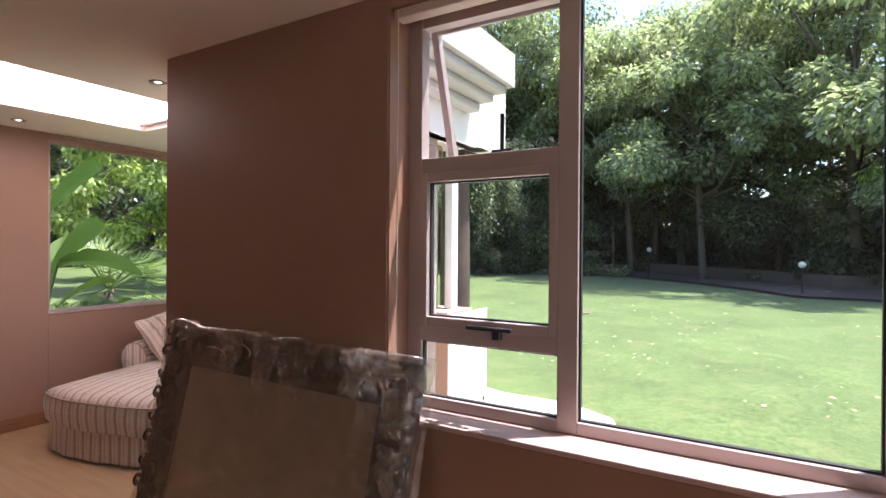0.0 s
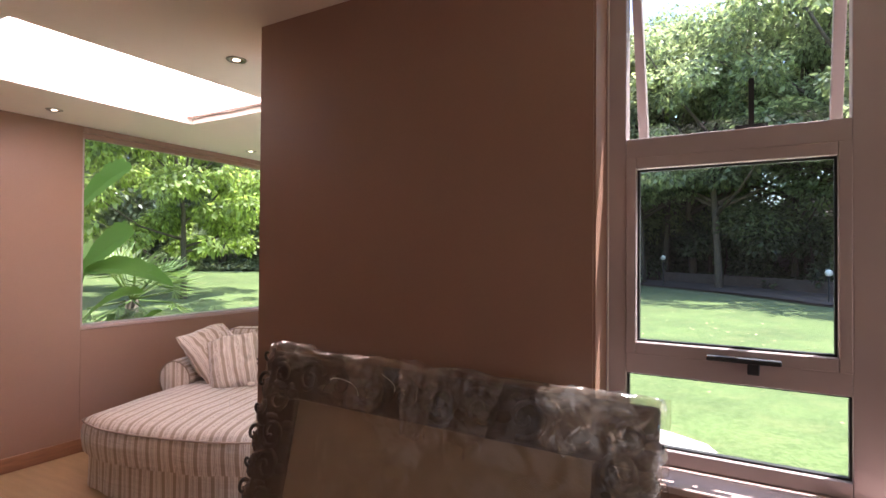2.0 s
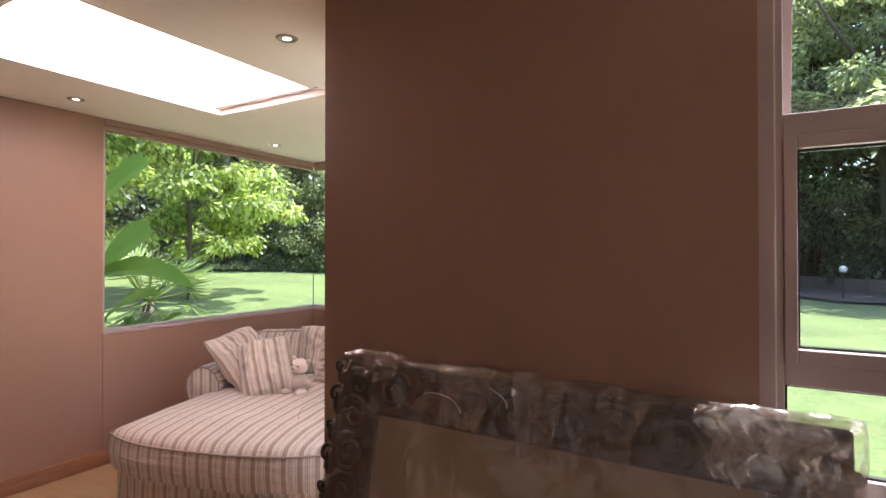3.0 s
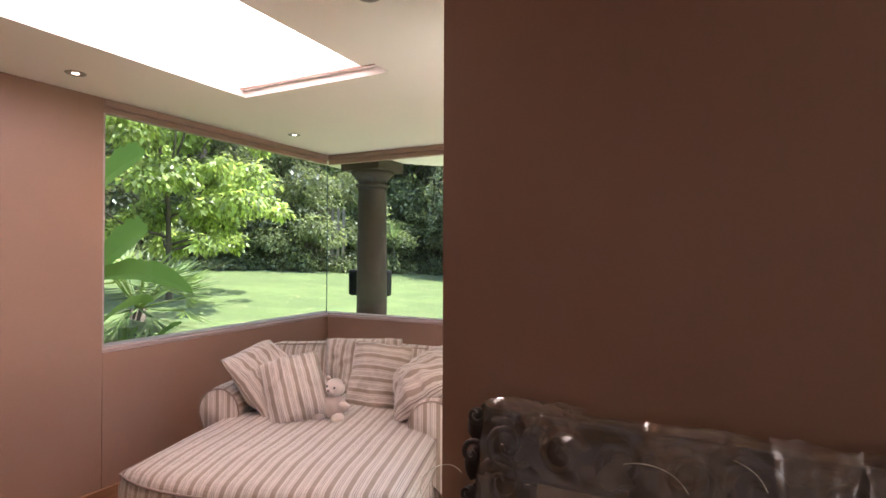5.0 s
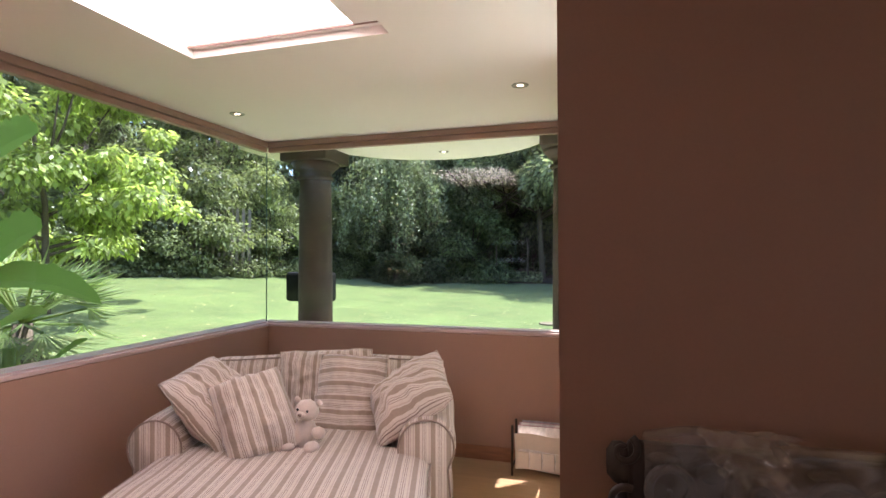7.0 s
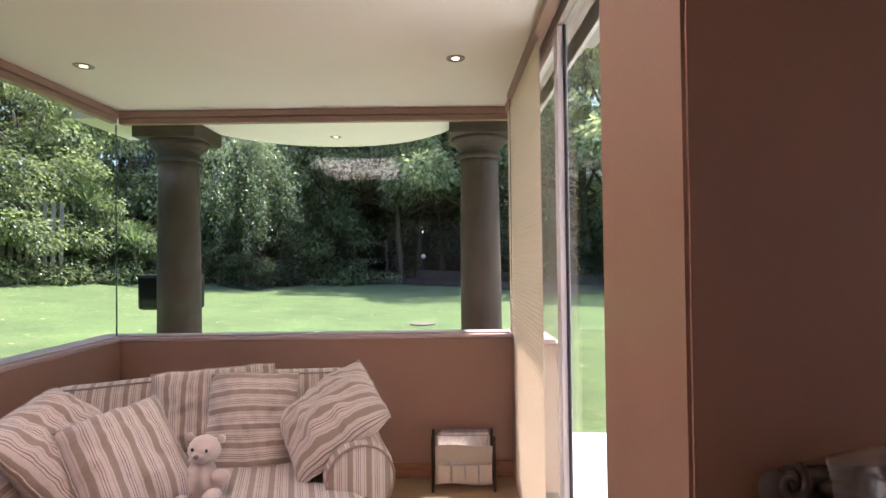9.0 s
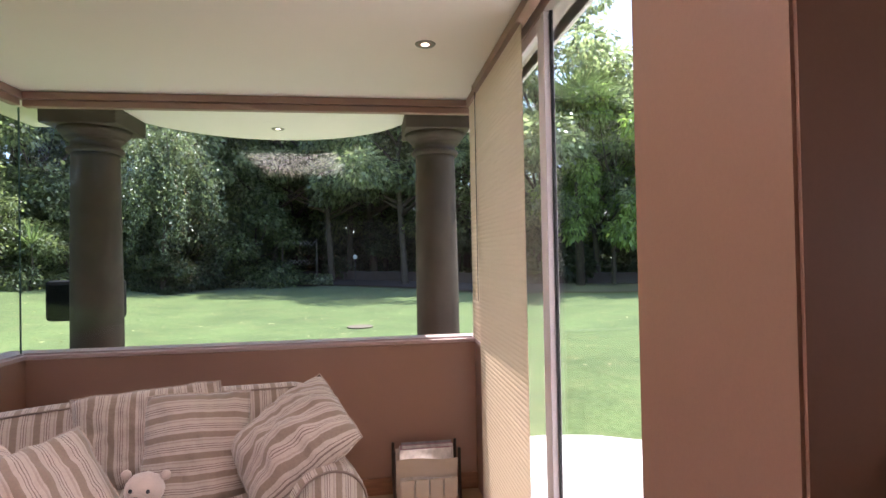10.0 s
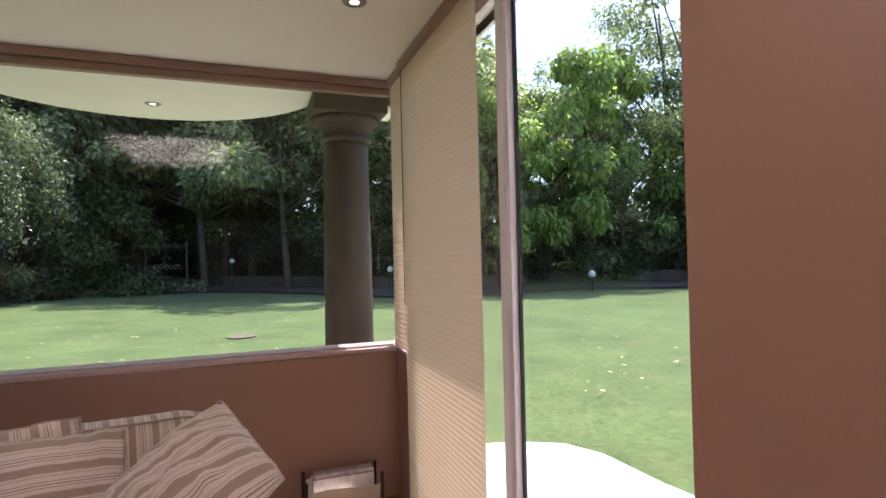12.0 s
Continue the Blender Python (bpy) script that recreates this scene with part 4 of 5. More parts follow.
def fence(a0, a1, r, h, name, mat, label, step=0.2, w=0.055):
    e = thing(name, (0, 0, 0), label, "fence")
    n = int(radians(abs(a1 - a0)) * r / step)
    rails = bmesh.new()
    for zf in (0.25, 0.8):
        pts = []
        for i in range(0, n + 1, 4):
            x, y = polar(a0 + (a1 - a0) * i / n, r + 0.06)
            pts.append((x, y, ground_z(x, y) + h * zf))
        tube(rails, pts, 0.03, 4)
    part("rail", rails, mat, e)
    bm = boxes((-w, w, -0.012, 0.012, 0, h - 0.08))
    vs = [bm.verts.new(v) for v in ((-w, -0.012, h - 0.079), (w, -0.012, h - 0.079), (0, -0.012, h), (-w, 0.012, h - 0.079), (w, 0.012, h - 0.079), (0, 0.012, h))]
    for f in ((0, 1, 2), (5, 4, 3), (0, 2, 5, 3), (1, 4, 5, 2), (0, 3, 4, 1)):
        bm.faces.new([vs[k] for k in f])
    me = bpy.data.meshes.new("slat")
    bm.to_mesh(me); bm.free(); me.materials.append(mat)
    for i in range(n + 1):
        a = a0 + (a1 - a0) * i / n
        x, y = polar(a, r)
        o = new("slat", me)
        o.parent = e
        o.matrix_basis = pose(x, y, ground_z(x, y) + 0.05, 0, rng.uniform(-1.5, 1.5), -a)
    return e


fence(-72, -38, 19.4, 2.5, "wooden_fence", WOODPALE, "weathered pale wooden paling fence behind shrubs", 0.2)
fence(-16.5, -13.5, 24.5, 1.2, "picket_fence", WOODPALE, "low pale picket fence between the trees", 0.16, 0.035)
e = thing("trellis", (-6.3, 24.6, ground_z(-6.3, 24.6)), "pale diamond lattice trellis in dark shade", "trellis")
bm = bmesh.new()
for z in (0.9, 1.7):
    for i in range(7):
        for s in (-1, 1):
            tube(bm, [(-0.55 + i * 0.17, 0, z), (-0.55 + i * 0.17 + 0.17 * s, 0, z + 0.2)], 0.008, 4)
part("lattice", bm, FASCIA, e)
part("trellis_frame", boxes((-0.78, -0.72, -0.02, 0.02, 0, 2.0), (0.66, 0.72, -0.02, 0.02, 0, 2.0)), BARK, e)


def neighbour():
    gx, gy = 4.5, 29.5
    g = ground_z(gx, gy)
    e = thing("neighbour_house", (gx, gy, g), "single-storey house with grey tiled hip roof", "house", rz=-12)
    part("wall", boxes((-4.5, 5, 0, 6, -0.3, 3.1)), FASCIA, e)
    bm = bmesh.new()
    v = [bm.verts.new(p) for p in ((-5.1, -0.6, 3.1), (5.6, -0.6, 3.1), (5.6, 6.6, 3.1), (-5.1, 6.6, 3.1), (-2.2, 3, 5.4), (2.6, 3, 5.4))]
    for f in ((0, 1, 5, 4), (1, 2, 5), (2, 3, 4, 5), (3, 0, 4), (3, 2, 1, 0)):
        bm.faces.new([v[k] for k in f])
    part("roof", bm, ROOF, e, "grey tiled hip roof")
    bm = bmesh.new()
    for i in range(12):
        t = i / 12
        z, y = 3.1 + 2.3 * t + 0.03, -0.6 + 3.6 * t
        xa, xb = -5.1 + 2.9 * t, 5.6 - 3.0 * t
        tube(bm, [(xa, y, z), (xb, y, z)], 0.045, 4)
    part("tile_course", bm, ROOF, e, "raised tile courses")
    part("gutter", boxes((-5.2, 5.7, -0.72, -0.62, 3.0, 3.12)), LAMPGLASS, e, "white eaves gutter")
    for x in (-3, 0.2, 3):
        w = part("window", boxes((x, x + 1.2, -0.03, 0.02, 1.0, 2.2)), BLACK, e)
        part("window_frame", boxes((x - 0.06, x, -0.05, 0.02, 0.94, 2.26), (x + 1.2, x + 1.26, -0.05, 0.02, 0.94, 2.26), (x + 0.57, x + 0.63, -0.05, -0.031, 1.0, 2.2)), LAMPGLASS, w)
    return e


neighbour()
bm = bmesh.new()
lathe(bm, [(0.26, 0), (0.26, 0.02), (0.22, 0.025)], n=24)
part("manhole_cover", bm, material("rusty_cover", (0.15, 0.12, 0.085), 0.8, var=0.2), label="rusty brown round manhole cover in lawn", category="manhole cover").matrix_basis = pose(-3.5, 12.0, ground_z(-3.5, 12.0))
bm = bmesh.new()
for i, (dx, dy) in enumerate(((0, 0), (0.06, 0.02), (0.02, 0.07))):
    blob(bm, (dx, dy, 0.04), (0.045, 0.035, 0.04), 8, 6, 0.4, i)
part("stone", bm, STONE, label="small brown stone beside the pedestal", category="stone").matrix_basis = pose(-2.40, 4.86, 0.0)


# ---- striped chaise ----
def striped():
    m = bpy.data.materials.new("striped_ticking")
    m.use_nodes = True
    n, l = m.node_tree.nodes, m.node_tree.links
    b = n["Principled BSDF"]
    b.inputs["Roughness"].default_value = 0.9
    b.inputs["Sheen Weight"].default_value = 0.25
    b.inputs["Specular IOR Level"].default_value = 0.2
    uv, sp, mu, fr, cr = (n.new(k) for k in ("ShaderNodeUVMap", "ShaderNodeSeparateXYZ", "ShaderNodeMath", "ShaderNodeMath", "ShaderNodeValToRGB"))
    l.new(uv.outputs[0], sp.inputs[0])
    mu.operation, mu.inputs[1].default_value = "MULTIPLY", 1 / 0.082
    fr.operation = "FRACT"
    l.new(sp.outputs[0], mu.inputs[0]); l.new(mu.outputs[0], fr.inputs[0]); l.new(fr.outputs[0], cr.inputs[0])
    cream, taupe, line = (0.60, 0.505, 0.435, 1), (0.345, 0.26, 0.20, 1), (0.27, 0.20, 0.175, 1)
    ramp = cr.color_ramp
    ramp.interpolation = "CONSTANT"
    ramp.elements[0].position, ramp.elements[0].color = 0.0, taupe
    ramp.elements[1].position, ramp.elements[1].color = 0.30, cream
    for p, c in ((0.46, line), (0.485, cream), (0.56, line), (0.60, cream), (0.675, line), (0.70, cream), (0.86, (0.50, 0.40, 0.34, 1)), (0.93, cream)):
        el = ramp.elements.new(p)
        el.color = c
    nz, mx = n.new("ShaderNodeTexNoise"), n.new("ShaderNodeMix")
    nz.inputs["Scale"].default_value, nz.inputs["Detail"].default_value = 60, 4
    mx.data_type, mx.blend_type = "RGBA", "MULTIPLY"
    mr = n.new("ShaderNodeMapRange")
    mr.inputs["To Min"].default_value, mr.inputs["To Max"].default_value = 0.82, 1.12
    l.new(nz.outputs["Fac"], mr.inputs["Value"])
    mx.inputs[0].default_value = 1
    l.new(cr.outputs[0], mx.inputs[6]); l.new(mr.outputs[0], mx.inputs[7])
    l.new(mx.outputs[2], b.inputs["Base Color"])
    wv, bp = n.new("ShaderNodeTexNoise"), n.new("ShaderNodeBump")
    wv.inputs["Scale"].default_value, wv.inputs["Detail"].default_value = 7, 5
    bp.inputs["Strength"].default_value, bp.inputs["Distance"].default_value = 0.5, 0.02
    l.new(wv.outputs["Fac"], bp.inputs["Height"]); l.new(bp.outputs[0], b.inputs["Normal"])
    return m


STRIPE = striped()
PIPE = material("taupe_piping", (0.30, 0.22, 0.18), 0.9, var=0.1, bump=0.1)
CORD = material("pale_cord", (0.50, 0.40, 0.34), 0.9, var=0.3, scale=40, bump=0.1)


def cloth(name, rows, us, parent, label="", caps=()):
    """rows[j][i]: points; us[i]: stripe coordinate in metres."""
    bm = bmesh.new()
    uvl = bm.loops.layers.uv.new("UVMap")
    vs = [[bm.verts.new(p) for p in r] for r in rows]
    for j in range(len(rows) - 1):
        for i in range(len(us) - 1):
            q = (vs[j][i], vs[j][i + 1], vs[j + 1][i + 1], vs[j + 1][i])
            f = bm.faces.new(q)
            for lp, (jj, ii) in zip(f.loops, ((j, i), (j, i + 1), (j + 1, i + 1), (j + 1, i))):
                lp[uvl].uv = (us[ii], jj * 0.02)
    for ring, fn in caps:
        f = bm.faces.new([vs[j][i] for j, i in ring])
        for lp in f.loops:
            lp[uvl].uv = (fn(lp.vert.co), 0)
    bmesh.ops.remove_doubles(bm, verts=bm.verts, dist=0.0005)
    bmesh.ops.recalc_face_normals(bm, faces=bm.faces)
    return part(name, bm, STRIPE, parent, label, smooth=True)


def curl(p, half, r):
    """unrolled distance from the middle to (sideways, drop)"""
    a = abs(p)
    s = 1 if p >= 0 else -1
    if a < half - r:
        return p, 0.0
    t = (a - (half - r)) / r
    if t < math.pi / 2:
        return s * (half - r + r * math.sin(t)), r * (1 - math.cos(t))
    return s * half, r + (a - (half - r) - r * math.pi / 2)


sofa = thing("chaise_sofa", (-3.85, 2.17, 0), "striped cream and taupe deep chaise armchair", "sofa", rz=16)


def lump(x, y, k=0.008):
    return k * noise.noise(Vector((x * 5, y * 5, 0.3)))


def seat(name, half, yb, yf, front, label):
    us = [(-half - 0.24) + (2 * half + 0.48) * i / 60 for i in range(61)]
    n = 44
    ln = (yb - yf) + 0.24
    rows = []
    for j in range(n + 1):
        q = ln * j / n
        d = q - (yb - yf - 0.05)
        if d <= 0 or not front:
            y, dy = yb - min(q, yb - yf), 0.0
        elif d < 0.05 * math.pi / 2:
            y, dy = yf + 0.05 - 0.05 * math.sin(d / 0.05), 0.05 * (1 - math.cos(d / 0.05))
        else:
            y, dy = yf, 0.05 + d - 0.05 * math.pi / 2
        row = []
        for u in us:
            x, dx = curl(u, half, 0.05)
            dome = 0.072 * (1 - (x / half) ** 4) * (1 - max(0, (0.35 - y) / 0.45) ** 2 if y < 0.35 else 1)
            z = max(0.23, 0.445 + dome - dx - dy)
            bow = 0.07 * (1 - (x / half) ** 2) * max(0, 1 - y / 0.5) if front else 0
            bow -= 0.09 * abs(x / half) ** 4 * max(0, 1 - y / 0.4) if front else 0
            bulge = 0.012 * math.sin(math.pi * min(1, max(0, (0.44 - z) / 0.2)))
            row.append((x * (1 + bulge * 0.5), y - bow - bulge + lump(x, z), z + lump(x, y)))
        rows.append(row)
    return cloth(name, rows, us, sofa, label)


seat("seat_cushion", 0.735, 0.95, 0.0, True, "domed striped seat cushion with dark piping")
seat("inner_seat", 0.60, 1.70, 0.93, False, "")
bm = bmesh.new()
pts = [(-0.737, 0.9, 0.43)] + [(-0.737, 0.9 - 0.79 * i / 8, 0.43) for i in range(1, 9)]
pts += [(x, 0.09 * abs(x / 0.735) ** 4 - 0.07 * (1 - (x / 0.735) ** 2) - 0.006, 0.428) for x in [-0.73 + 1.46 * i / 30 for i in range(31)]]
pts += [(0.737, 0.11 + 0.79 * i / 8, 0.43) for i in range(9)]
tube(bm, pts, 0.006, 6)
part("piping", bm, PIPE, sofa, "dark piping")
part("deck", boxes((-0.70, 0.70, 0.80, 1.74, 0.20, 0.450)), CANVAS, sofa, "plain cream inner deck")
# valance
path = [(-0.715, 1.75), (-0.715, 0.15), (-0.70, 0.105)] + [(x, 0.015 + 0.09 * abs(x / 0.7) ** 4 - 0.06 * (1 - (x / 0.7) ** 2)) for x in [-0.66 + 1.32 * i / 24 for i in range(25)]] + [(0.70, 0.105), (0.715, 0.15), (0.715, 1.75)]
dense, us, acc = [], [], 0
for a, b in zip(path, path[1:]):
    k = max(1, int(math.dist(a, b) / 0.03))
    for i in range(k):
        dense.append((a[0] + (b[0] - a[0]) * i / k, a[1] + (b[1] - a[1]) * i / k))
        us.append(acc + math.dist(a, b) * i / k)
    acc += math.dist(a, b)
rows = []
for j in range(7):
    z = 0.25 - 0.235 * j / 6
    rows.append([(x * (1 + 0.012 * j / 6 + 0.008 * math.sin(u * 30) * j / 6), y - 0.008 * math.sin(u * 23) * j / 6, z) for (x, y), u in zip(dense, us)])
cloth("valance", rows, us, sofa, "striped gathered valance to the floor")


def arm(s, label):
    prof = [(0.57, 0.30), (0.565, 0.40)]
    for i in range(15):
        a = math.pi - math.pi * 1.12 * i / 14
        prof.append((0.715 + 0.155 * math.cos(a), 0.515 + 0.155 * math.sin(a)))
    prof += [(0.835, 0.40), (0.84, 0.25), (0.85, 0.12), (0.86, 0.02)]
    prof = [(s * x, z) for x, z in prof]
    us, acc = [0.0], 0
    for a, b in zip(prof, prof[1:]):
        acc += math.dist(a, b); us.append(acc)
    rows = []
    for j in range(15):
        y = 0.88 + 0.90 * j / 14
        k = 1 - 0.06 * (1 - min(1, j / 1.5)) ** 2
        rows.append([(s * 0.715 + (x - s * 0.715) * (k if z > 0.3 else 1) + lump(x, y, 0.005), y, 0.5 + (z - 0.5) * k if z > 0.3 else z) for x, z in prof])
    o = cloth("arm", rows, us, sofa, label, caps=[([(0, i) for i in range(len(prof))], lambda c: c.x), ([(14, i) for i in range(len(prof))], lambda c: c.x)])
    bm = bmesh.new()
    tube(bm, [(p[0], p[1] - 0.002, p[2]) for p in rows[0][1:]], 0.005, 6)
    part("piping", bm, PIPE, sofa)
    return o


arm(-1, "rounded scroll arm")
arm(1, "rounded scroll arm")
us = [-0.80 + 1.6 * i / 40 for i in range(41)]
rows = []
for p in [(1.55, 0.40), (1.57, 0.55), (1.60, 0.70), (1.62, 0.79), (1.65, 0.835), (1.70, 0.85), (1.76, 0.84), (1.80, 0.80), (1.82, 0.70), (1.82, 0.4), (1.82, 0.02)]:
    rows.append([(u, p[0] + lump(u, p[1], 0.01), p[1] + 0.012 * math.cos(u * 4) * (p[1] > 0.6) - 0.03 * max(0, abs(u) - 0.7) / 0.1 * (p[1] > 0.6)) for u in us])
cloth("backrest", rows, us, sofa, "upright striped backrest", caps=[([(j, 0) for j in range(11)], lambda c: c.y), ([(j, 40) for j in range(11)], lambda c: c.y)])
bm = bmesh.new()
tube(bm, [(p[0], p[1] - 0.004, p[2] + 0.002) for p in rows[4]], 0.005, 6)
part("piping", bm, PIPE, sofa)


def cushion(c, xd, yd, w, h, t, label, seed=0, stripes="x", phase=0.0):
    """c: middle, xd: along the width, yd: up; sofa's own axes"""
    xd, yd = Vector(xd).normalized(), Vector(yd).normalized()
    yd = (yd - xd * yd.dot(xd)).normalized()
    zd = xd.cross(yd)
    e = thing("cushion", (0, 0, 0), label, "cushion", "striped cushions on the sofa")
    m = pose(-3.85, 2.17, 0, 0, 0, 16) @ Matrix(((xd.x, yd.x, zd.x, c[0]), (xd.y, yd.y, zd.y, c[1]), (xd.z, yd.z, zd.z, c[2]), (0, 0, 0, 1)))
    e.matrix_basis = m
    n = 26
    cs = [-1 + 2 * i / n for i in range(n + 1)]

    def at(a, b, side):
        pin = 1 - 0.12 * (1 - b * b) * a * a + 0.035 * noise.noise(Vector((a * 3.5, b, seed * 2.0)))
        pin2 = 1 - 0.12 * (1 - a * a) * b * b + 0.035 * noise.noise(Vector((a, b * 3.5, seed * 2.0 + 7)))
        th = t * 0.5 * ((1 - abs(a) ** 2.4) * (1 - abs(b) ** 2.4)) ** 0.6
        th *= 1 + 0.35 * noise.noise(Vector((a * 1.6 + seed, b * 1.6, side)))
        cr = 0.024 * noise.noise(Vector((a * 5 + seed * 3, b * 5, side * 2))) * (1 - max(abs(a), abs(b)) ** 6)
        bend = 0.03 * noise.noise(Vector((a + seed, b, 9)))
        return (a * w / 2 * pin2 * (0.98 + 0.02 * b * b), b * h / 2 * pin, side * (th + cr) + bend)

    bm = bmesh.new()
    uvl = bm.loops.layers.uv.new("UVMap")
    for side in (1, -1):
        vs = [[bm.verts.new(at(a, b, side)) for a in cs] for b in cs]
        for j in range(n):
            for i in range(n):
                f = bm.faces.new((vs[j][i], vs[j][i + 1], vs[j + 1][i + 1], vs[j + 1][i]))
                for lp, (jj, ii) in zip(f.loops, ((j, i), (j, i + 1), (j + 1, i + 1), (j + 1, i))):
                    k = cs[ii] * w / 2 if stripes == "x" else cs[jj] * h / 2
                    lp[uvl].uv = (k + phase + 5, 0)
    bmesh.ops.remove_doubles(bm, verts=bm.verts, dist=0.0008)
    bmesh.ops.recalc_face_normals(bm, faces=bm.faces)
    part("cover", bm, STRIPE, e, smooth=True)
    bm = bmesh.new()
    ring = [at(a, -1, 0) for a in cs] + [at(1, b, 0) for b in cs[1:]] + [at(a, 1, 0) for a in cs[::-1][1:]] + [at(-1, b, 0) for b in cs[::-1][1:]]
    tube(bm, ring, 0.004, 5)
    part("piping", bm, CORD, e, "corded edge")
    return e


cushion((-0.46, 1.05, 0.705), (0.2, 0.95, 0.14), (-0.62, 0.02, 0.70), 0.46, 0.50, 0.24, "striped square cushion slumped over the arm", 1)
cushion((-0.20, 0.93, 0.675), (0.86, 0.50, 0.22), (-0.60, 0.42, 0.72), 0.38, 0.47, 0.25, "striped square cushion leaning upright", 2)
cushion((0.045, 1.52, 0.70), (1, 0, 0.03), (0, 0.22, 1), 0.60, 0.42, 0.17, "large striped back cushion against backrest", 3)
cushion((0.24, 1.30, 0.67), (1, 0.0, -0.05), (0.03, 0.40, 1), 0.42, 0.50, 0.20, "cushion with stripes running crosswise", 4, "y", 0.03)
cushion((0.61, 1.14, 0.715), (0.20, -0.88, -0.40), (0.72, 0.20, 0.66), 0.46, 0.49, 0.29, "striped cushion propped over the other arm", 5)


def bear():
    e = thing("teddy_bear", (0, 0, 0), "small cream plush toy bear sitting on seat", "soft toy")
    e.matrix_basis = pose(-3.85, 2.17, 0, 0, 0, 16) @ pose(0.055, 0.93, 0.50, 0, 7, -12) @ Matrix.Diagonal((1.1, 1.1, 1.06, 1))
    for nm, c, r in (("body", (0, 0, 0.075), (0.062, 0.055, 0.075)), ("head", (0.005, -0.012, 0.195), (0.058, 0.052, 0.052)), ("ear", (-0.055, -0.005, 0.235), (0.016, 0.012, 0.016)), ("ear", (0.06, -0.005, 0.238), (0.016, 0.012, 0.016)),
                     ("muzzle", (0, -0.055, 0.183), (0.026, 0.022, 0.019)), ("foot", (-0.055, -0.055, 0.022), (0.035, 0.05, 0.03)), ("foot", (0.065, -0.05, 0.03), (0.035, 0.048, 0.03)),
                     ("paw", (-0.068, -0.02, 0.10), (0.022, 0.026, 0.045)), ("paw", (0.078, -0.02, 0.098), (0.035, 0.026, 0.03))):
        bm = bmesh.new()
        blob(bm, c, r, 20, 14, 0.08, c[0])
        part(nm, bm, PLUSH, e, smooth=True)
    for x in (-0.022, 0.028):
        bm = bmesh.new()
        blob(bm, (x, -0.060, 0.207), (0.006, 0.004, 0.007), 10, 8)
        part("eye", bm, BLACK, e, "small dark eye", smooth=True)
    bm = bmesh.new()
    blob(bm, (0, -0.076, 0.188), (0.010, 0.006, 0.008), 10, 8)
    part("nose", bm, PIPE, e, "brown nose", smooth=True)
    return e


bear()


# magazine rack
rack = thing("magazine_rack", (-2.92, 4.35, 0), "dark wood rack with cream canvas pockets", "magazine rack")
for x in (-0.20, 0.19):
    bm = bmesh.new()
    tube(bm, [(x, -0.115, 0.0), (x, -0.09, 0.2), (x, -0.085, 0.335)], 0.009, 6)
    tube(bm, [(x, 0.115, 0.0), (x, 0.09, 0.2), (x, 0.085, 0.33)], 0.009, 6)
    tube(bm, [(x, -0.10, 0.05), (x, 0.10, 0.05)], 0.007, 6)
    part("end_frame", bm, DARKWOOD, rack)
for s in (-1, 1):
    bm = bmesh.new()
    n = 12
    rows = []
    for j in range(9):
        z = 0.285 - 0.26 * j / 8
        rows.append([bm.verts.new((-0.185 + 0.365 * i / n, s * (0.098 - 0.05 * math.sin(math.pi * j / 8) * 0.4 - 0.04 * j / 8), z + 0.008 * math.sin(i * 0.5))) for i in range(n + 1)])
    for p, q in zip(rows, rows[1:]):
        for i in range(n):
            bm.faces.new((p[i], p[i + 1], q[i + 1], q[i]))
    part("canvas", bm, CANVAS, rack, "cream canvas sling", smooth=True)
for i in range(4):
    x = -0.165 + i * 0.087
    part("pocket", boxes((x, x + 0.080, -0.104, -0.094, 0.05, 0.165), bevel=0.003), CANVAS, rack, "small stitched pocket")
rng2 = random.Random(4)
mag = [material("cover_%s" % k, c, 0.35, var=0.3, scale=25, bump=0) for k, c in (("pink", (0.5, 0.3, 0.33)), ("white", (0.7, 0.66, 0.64)), ("grey", (0.35, 0.33, 0.35)))]
for i in range(9):
    y = -0.055 + i * 0.013
    h, x0 = rng2.uniform(0.34, 0.355), -0.165 + rng2.uniform(0, 0.02)
    e = thing("magazine", (-2.92, 4.35 + y, 0.045), ("pale", "pink", "grey")[i % 3] + " magazine standing upright in rack", "magazine", "magazines in the rack")
    part("cover", boxes((x0, x0 + 0.31, -0.0045, -0.0035, 0, h - 0.06), (x0, x0 + 0.31, 0.0035, 0.0045, 0, h - 0.06), (x0 - 0.001, x0, -0.0045, 0.0045, 0, h - 0.06)), mag[(1, 0, 2)[i % 3]], e)
    part("pages", boxes((x0 + 0.001, x0 + 0.306, -0.003, 0.003, 0.002, h - 0.064)), PAPER, e, "white page block")


